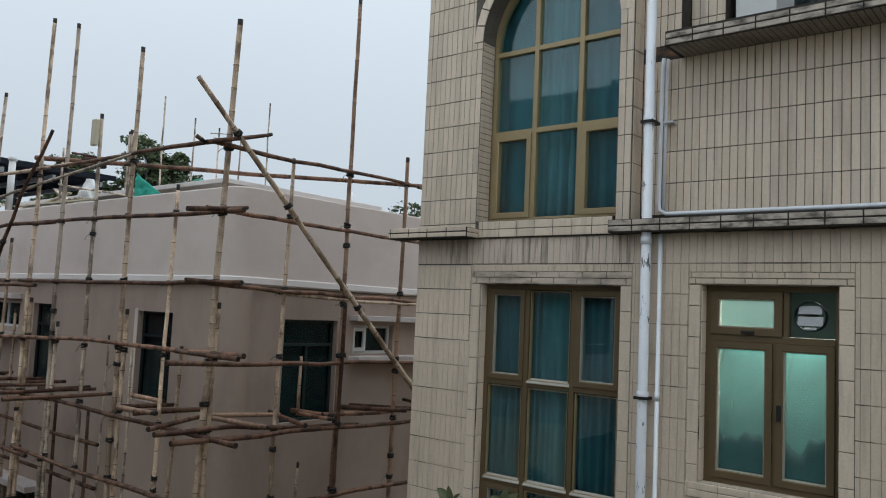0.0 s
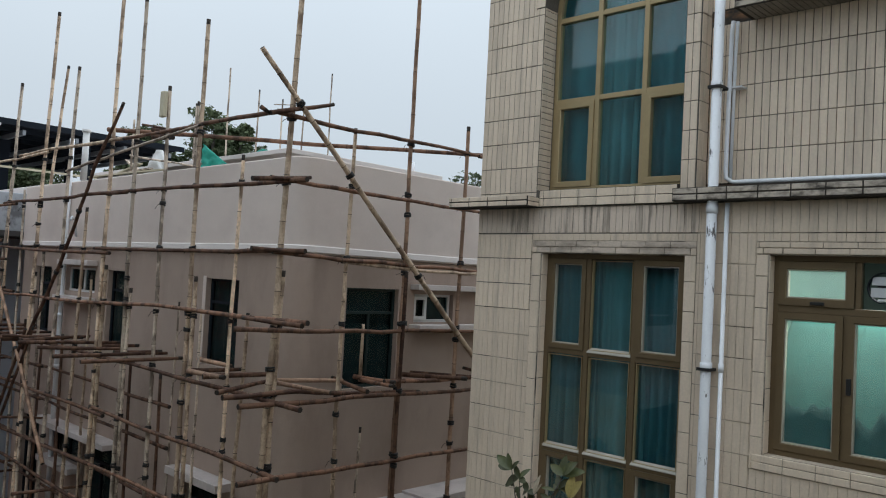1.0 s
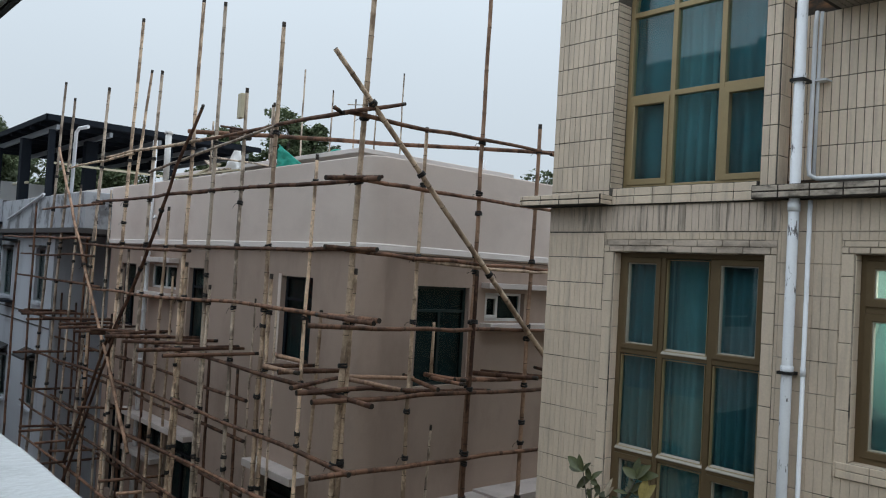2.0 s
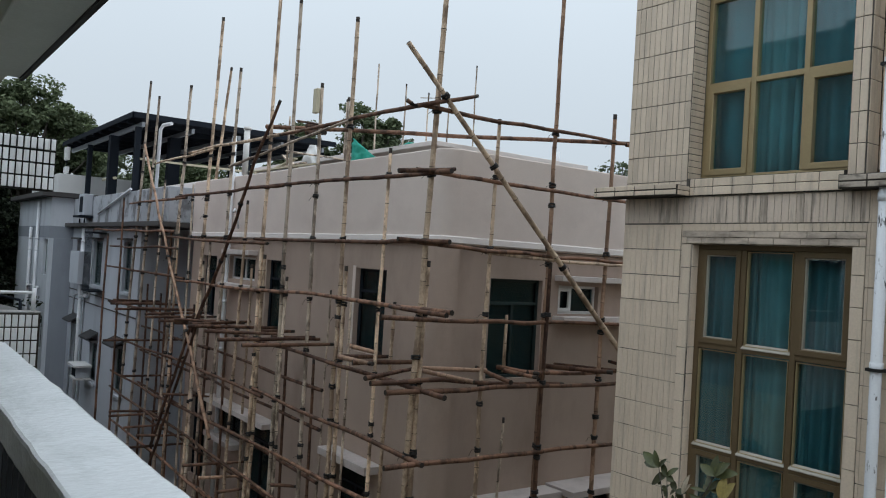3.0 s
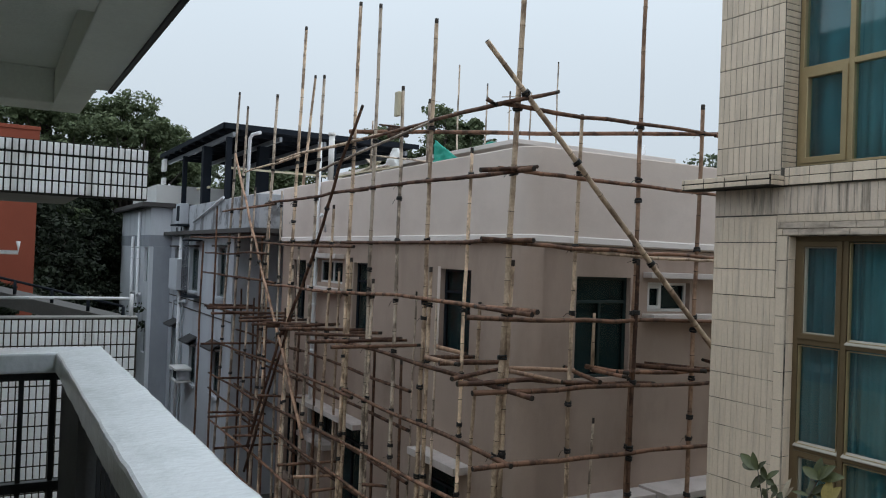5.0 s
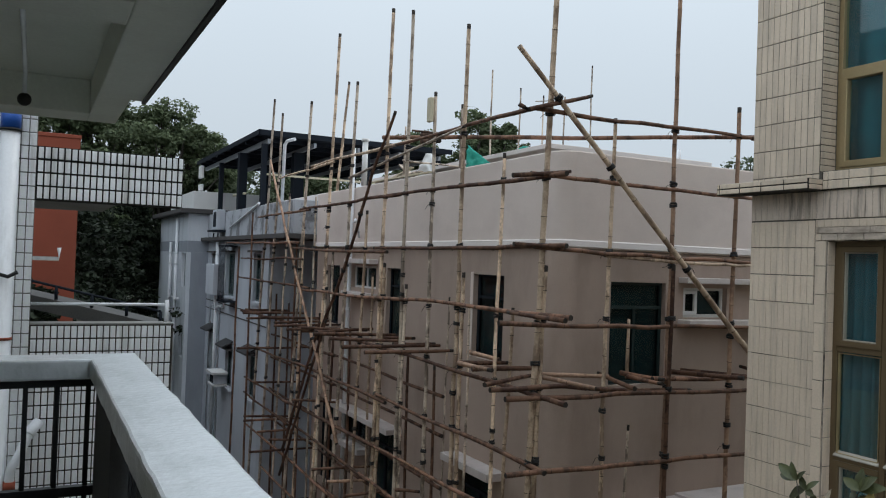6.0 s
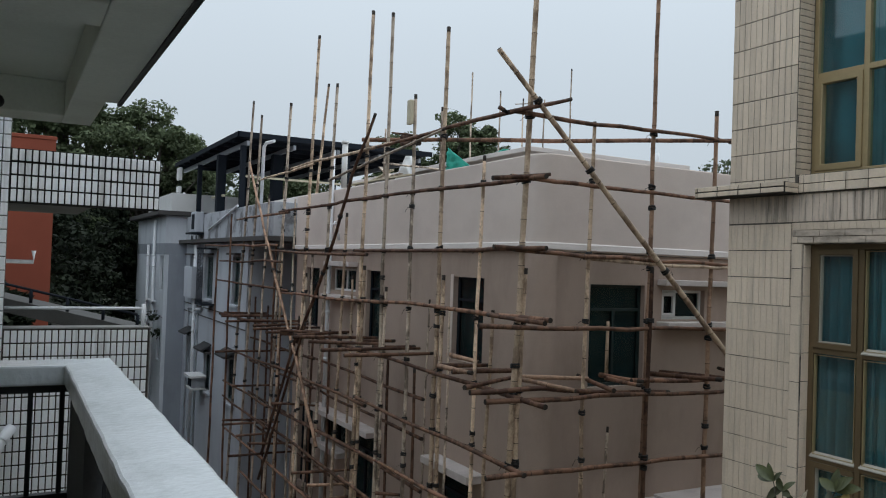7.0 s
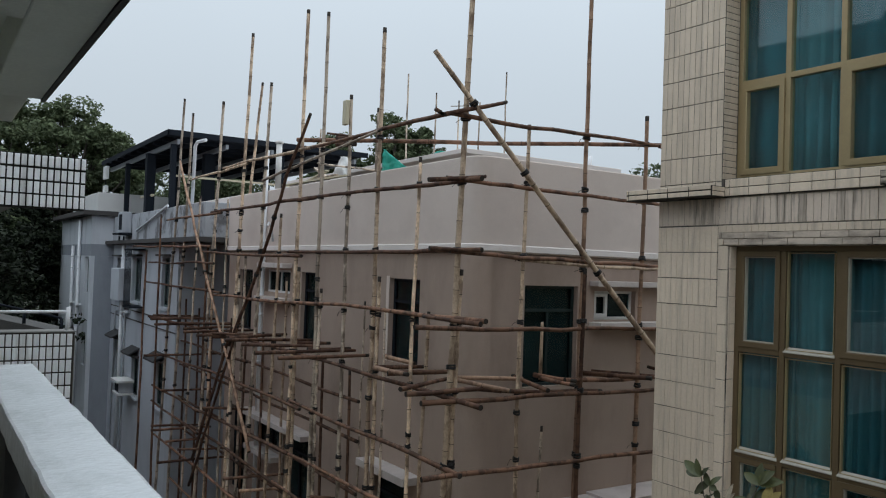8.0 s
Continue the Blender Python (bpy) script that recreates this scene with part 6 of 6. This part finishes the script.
def tree(x, y, base, top, spread, seed, leaves, material, low=0.22, size=0.135):
    """Trunk, limbs and a lumpy crown of many leaf sprays with gaps between them."""
    rng = np.random.default_rng(seed)
    t = thing("tree", (x, y, base), "dense dark green broadleaf tree on the hillside", "tree", "trees on the hillside")
    bm = bmesh.new()
    h = top - base
    mid = base + h * 0.45
    tube(bm, [(x, y, base - 0.3), (x + 0.1, y, base + h * 0.2), (x - 0.1, y + 0.1, mid), (x, y, base + h * 0.8)], [0.045 * h * 0.5, 0.035 * h * 0.5, 0.025 * h * 0.5, 0.05], 8)
    boughs = []
    for k in range(76):
        a = rng.uniform(0, 2 * np.pi)
        f = low + (1 - low) * rng.uniform(0, 1) ** 0.8
        lump = 0.86 + 0.45 * noise.noise((1.2 * math.cos(a) + seed, 1.2 * math.sin(a), f * 3))
        w = spread * math.sqrt(max(0.05, 1 - (2 * (f - low) / (1 - low) - 0.85) ** 2 * 0.75)) * lump * rng.uniform(0.35, 1.0)
        c = np.array([x + w * math.cos(a), y + w * math.sin(a), base + h * (f * 0.93 + rng.uniform(-0.02, 0.03))])
        boughs.append((c, rng.uniform(0.20, 0.36) * spread))
        foot = np.array([x, y, base + h * f * 0.6])
        tube(bm, [tuple(foot), tuple((c + foot) / 2 + np.array([0, 0, 0.2])), tuple(c)], [0.012 * h, 0.007 * h, 0.02], 5)
    part("trunk", bm, M_BARK, t, "trunk and limbs")
    # sprays sit on the upper shell of each bough
    sprays = []
    for c, r in boughs:
        for _ in range(11):
            d = rng.normal(size=3) * np.array([1, 1, 0.8]) + np.array([0, 0, 0.25])
            d /= np.linalg.norm(d)
            sprays.append((c + d * r * rng.uniform(0.35, 1.05) * np.array([1, 1, 0.8]), r * rng.uniform(0.22, 0.46)))
    per = max(4, leaves * 3 // len(sprays))
    cs = np.repeat(np.array([c for c, _ in sprays]), per, axis=0)
    rs = np.repeat(np.array([r for _, r in sprays]), per)
    d = rng.normal(size=(len(cs), 3))
    d /= np.linalg.norm(d, axis=1)[:, None]
    p = cs + d * (rs * rng.uniform(0.05, 1.1, len(cs)) ** 0.5)[:, None] * np.array([1, 1, 0.6])
    # blades lie flatter towards the sky than to the side
    nrm = rng.normal(size=(len(cs), 3)) * 0.55 + d * 0.5 + np.array([0, 0, 0.75])
    u = np.cross(nrm, rng.normal(size=(len(cs), 3)))
    u /= np.linalg.norm(u, axis=1)[:, None]
    w = np.cross(nrm, u)
    w /= np.linalg.norm(w, axis=1)[:, None]
    s = (size * rng.uniform(0.5, 1.25, len(cs)))[:, None]
    v = np.stack([p - u * s, p - w * s * 0.55, p + u * s, p + w * s * 0.55], 1).reshape(-1, 3)
    me = bpy.data.meshes.new("crown")
    me.from_pydata(v.tolist(), [], np.arange(len(v)).reshape(-1, 4).tolist())
    me.materials.append(material)
    hang(new("crown", me), t)
    return t


# the low crowns take the leaf colour that has shade in it
for x, y, base, top, spread, seed, n, m in (
        (2.8, 50, -6.5, 9.7, 5.0, 1, 24000, M_LEAF), (7.0, 50, -6.5, 9.2, 4.5, 2, 22000, M_LEAF), (-2.5, 48, -6.5, 9.0, 5.0, 3, 18000, M_LEAF),
        (10.5, 51, -6.5, 6.9, 4.2, 4, 16000, M_LEAF2), (-8, 46, -6.8, 8.5, 5, 5, 8000, M_LEAF), (16, 52, -6.5, 6.6, 4.9, 6, 14000, M_LEAF),
        (22.6, 39, -8, 8.8, 3.8, 7, 18000, M_LEAF), (19.4, 40.5, -8, 7.5, 3.6, 8, 14000, M_LEAF), (33.6, 30.2, -8, 7.0, 2.0, 9, 1500, M_LEAF2),
        (1.0, 38, -7.8, 2.8, 4.4, 10, 9000, M_LEAF_SHADED), (-4.0, 36, -7.9, 2.4, 4.4, 11, 8000, M_LEAF_SHADED), (3.6, 47, -6.9, 3.6, 4.0, 12, 9000, M_LEAF_SHADED),
        (-9, 35, -7.9, 3.0, 4.0, 13, 5000, M_LEAF_SHADED), (0.5, 30, -8, -1.2, 3.6, 14, 8000, M_LEAF_SHADED), (-0.2, 19.3, -8, -0.35, 1.5, 17, 9000, M_LEAF_SHADED), (28, 47, -7, 5.6, 3.5, 15, 6000, M_LEAF), (22.2, 47, -7, 8.3, 3.2, 16, 9000, M_LEAF)):
    tree(x, y, base, top, spread, seed, n, m)

# ---------------------------------------------------------------- potted shrub below the big window
shelf = thing("flower_shelf", (5.8, 4.3, -2.75), "concrete flower shelf on the tiled wall", "shelf")
boxpart("slab", (5.35, RX - 0.012, 3.3, 5.1, -2.83, -2.72), M_CONC, shelf, "", 0.01)
shrub = thing("potted_shrub", (5.62, 4.35, -2.72), "broad-leaved shrub in a clay pot, some leaves yellowing", "plant")
bm = bmesh.new()
tube(bm, [(5.62, 4.30, -2.72), (5.62, 4.30, -2.45), (5.62, 4.30, -2.44), (5.62, 4.30, -2.40)], [0.13, 0.18, 0.20, 0.20], 20)
part("pot", bm, M_RED, shrub, "clay pot")
M_SHRUB = mat("shrub_leaf", (0.062, 0.070, 0.026), 0.42, spec=0.4, vary=0.3, scale=12, fine=50, bump=0.05, object_vary=0.3)
M_YELLOW = mat("yellowing_leaf", (0.24, 0.19, 0.06), 0.5, vary=0.3, scale=12, fine=50, bump=0.05, object_vary=0.2)


def leaf_mesh(material):
    bm = bmesh.new()
    n = 6
    rows = []
    for k in range(n + 1):
        s = k / n
        w = 0.032 * math.sin(math.pi * min(1, s * 0.93 + 0.05)) ** 0.8
        y = 0.15 * s
        z = -0.05 * s * s
        rows.append([bm.verts.new(q) for q in ((-w, y, z + 0.008), (0, y, z), (w, y, z + 0.008))])
    for a, b in zip(rows, rows[1:]):
        for k in (0, 1):
            bm.faces.new((a[k], a[k + 1], b[k + 1], b[k])).smooth = True
    me = bpy.data.meshes.new("leaf")
    bm.to_mesh(me)
    bm.free()
    me.materials.append(material)
    return me


M_PALE = mat("dry_leaf", (0.30, 0.25, 0.18), 0.6, vary=0.3, scale=12)
LG, LY, LP = leaf_mesh(M_SHRUB), leaf_mesh(M_YELLOW), leaf_mesh(M_PALE)
srng = random.Random(3)


def leaf_to(base, tip, mesh, wide=1.0):
    """A leaf from its base to its tip."""
    base, tip = Vector(base), Vector(tip)
    d = tip - base
    y = d.normalized()
    x = y.cross(Vector((-0.8, 0.1, 0.6))).normalized()
    z = x.cross(y)
    k = d.length / 0.15
    m = Matrix((x, y, z)).transposed().to_4x4()
    ob = new("leaf", mesh)
    ob.matrix_basis = Matrix.Translation(base) @ m @ Matrix.Diagonal((wide * max(0.8, k), k, k, 1))
    hang(ob, shrub)


FOOT = Vector((5.62, 4.22, -2.42))
for node, tips, mesh, wide in (
        ((5.60, 4.42, -1.64), ((4.59, -1.53), (4.60, -1.61), (4.48, -1.51), (4.37, -1.55)), LG, 1.0),
        ((5.61, 4.34, -1.70), ((4.55, -1.78), (4.27, -1.60), (4.40, -1.60), (4.28, -1.72), (4.44, -1.74)), LG, 1.15),
        ((5.63, 4.25, -1.80), ((4.33, -1.72), (4.16, -1.78), (4.20, -1.88), (4.36, -1.84)), LG, 1.15),
        ((5.60, 4.16, -1.80), ((4.16, -1.64), (4.12, -1.70)), LP, 0.8),
        ((5.58, 3.78, -1.74), ((3.79, -1.56), (3.70, -1.58)), LY, 1.35),
        ((5.62, 3.88, -1.58), ((3.99, -1.50), (3.90, -1.42), (3.78, -1.44), (3.72, -1.50), (4.00, -1.58), (3.84, -1.46)), LG, 1.25),
        ((5.63, 3.92, -1.70), ((4.03, -1.68), (3.98, -1.60), (3.84, -1.60), (3.80, -1.68), (4.00, -1.77)), LG, 1.25)):
    node = Vector(node)
    mid = FOOT.lerp(node, 0.5) + Vector((0, 0.03, 0.05))
    pipe("stem", [FOOT, mid, node], [0.010, 0.006, 0.0035], M_BARK, shrub, sides=6)
    for ty, tz in tips:
        leaf_to(node, Vector((node.x + srng.uniform(-0.05, 0.03), ty, tz)), mesh, wide)
    for k in range(4):
        p = mid.lerp(node, k / 5)
        leaf_to(p, p + Vector((srng.uniform(-0.08, 0.08), srng.uniform(-0.12, 0.12), srng.uniform(0.0, 0.1))), LG, 0.7)
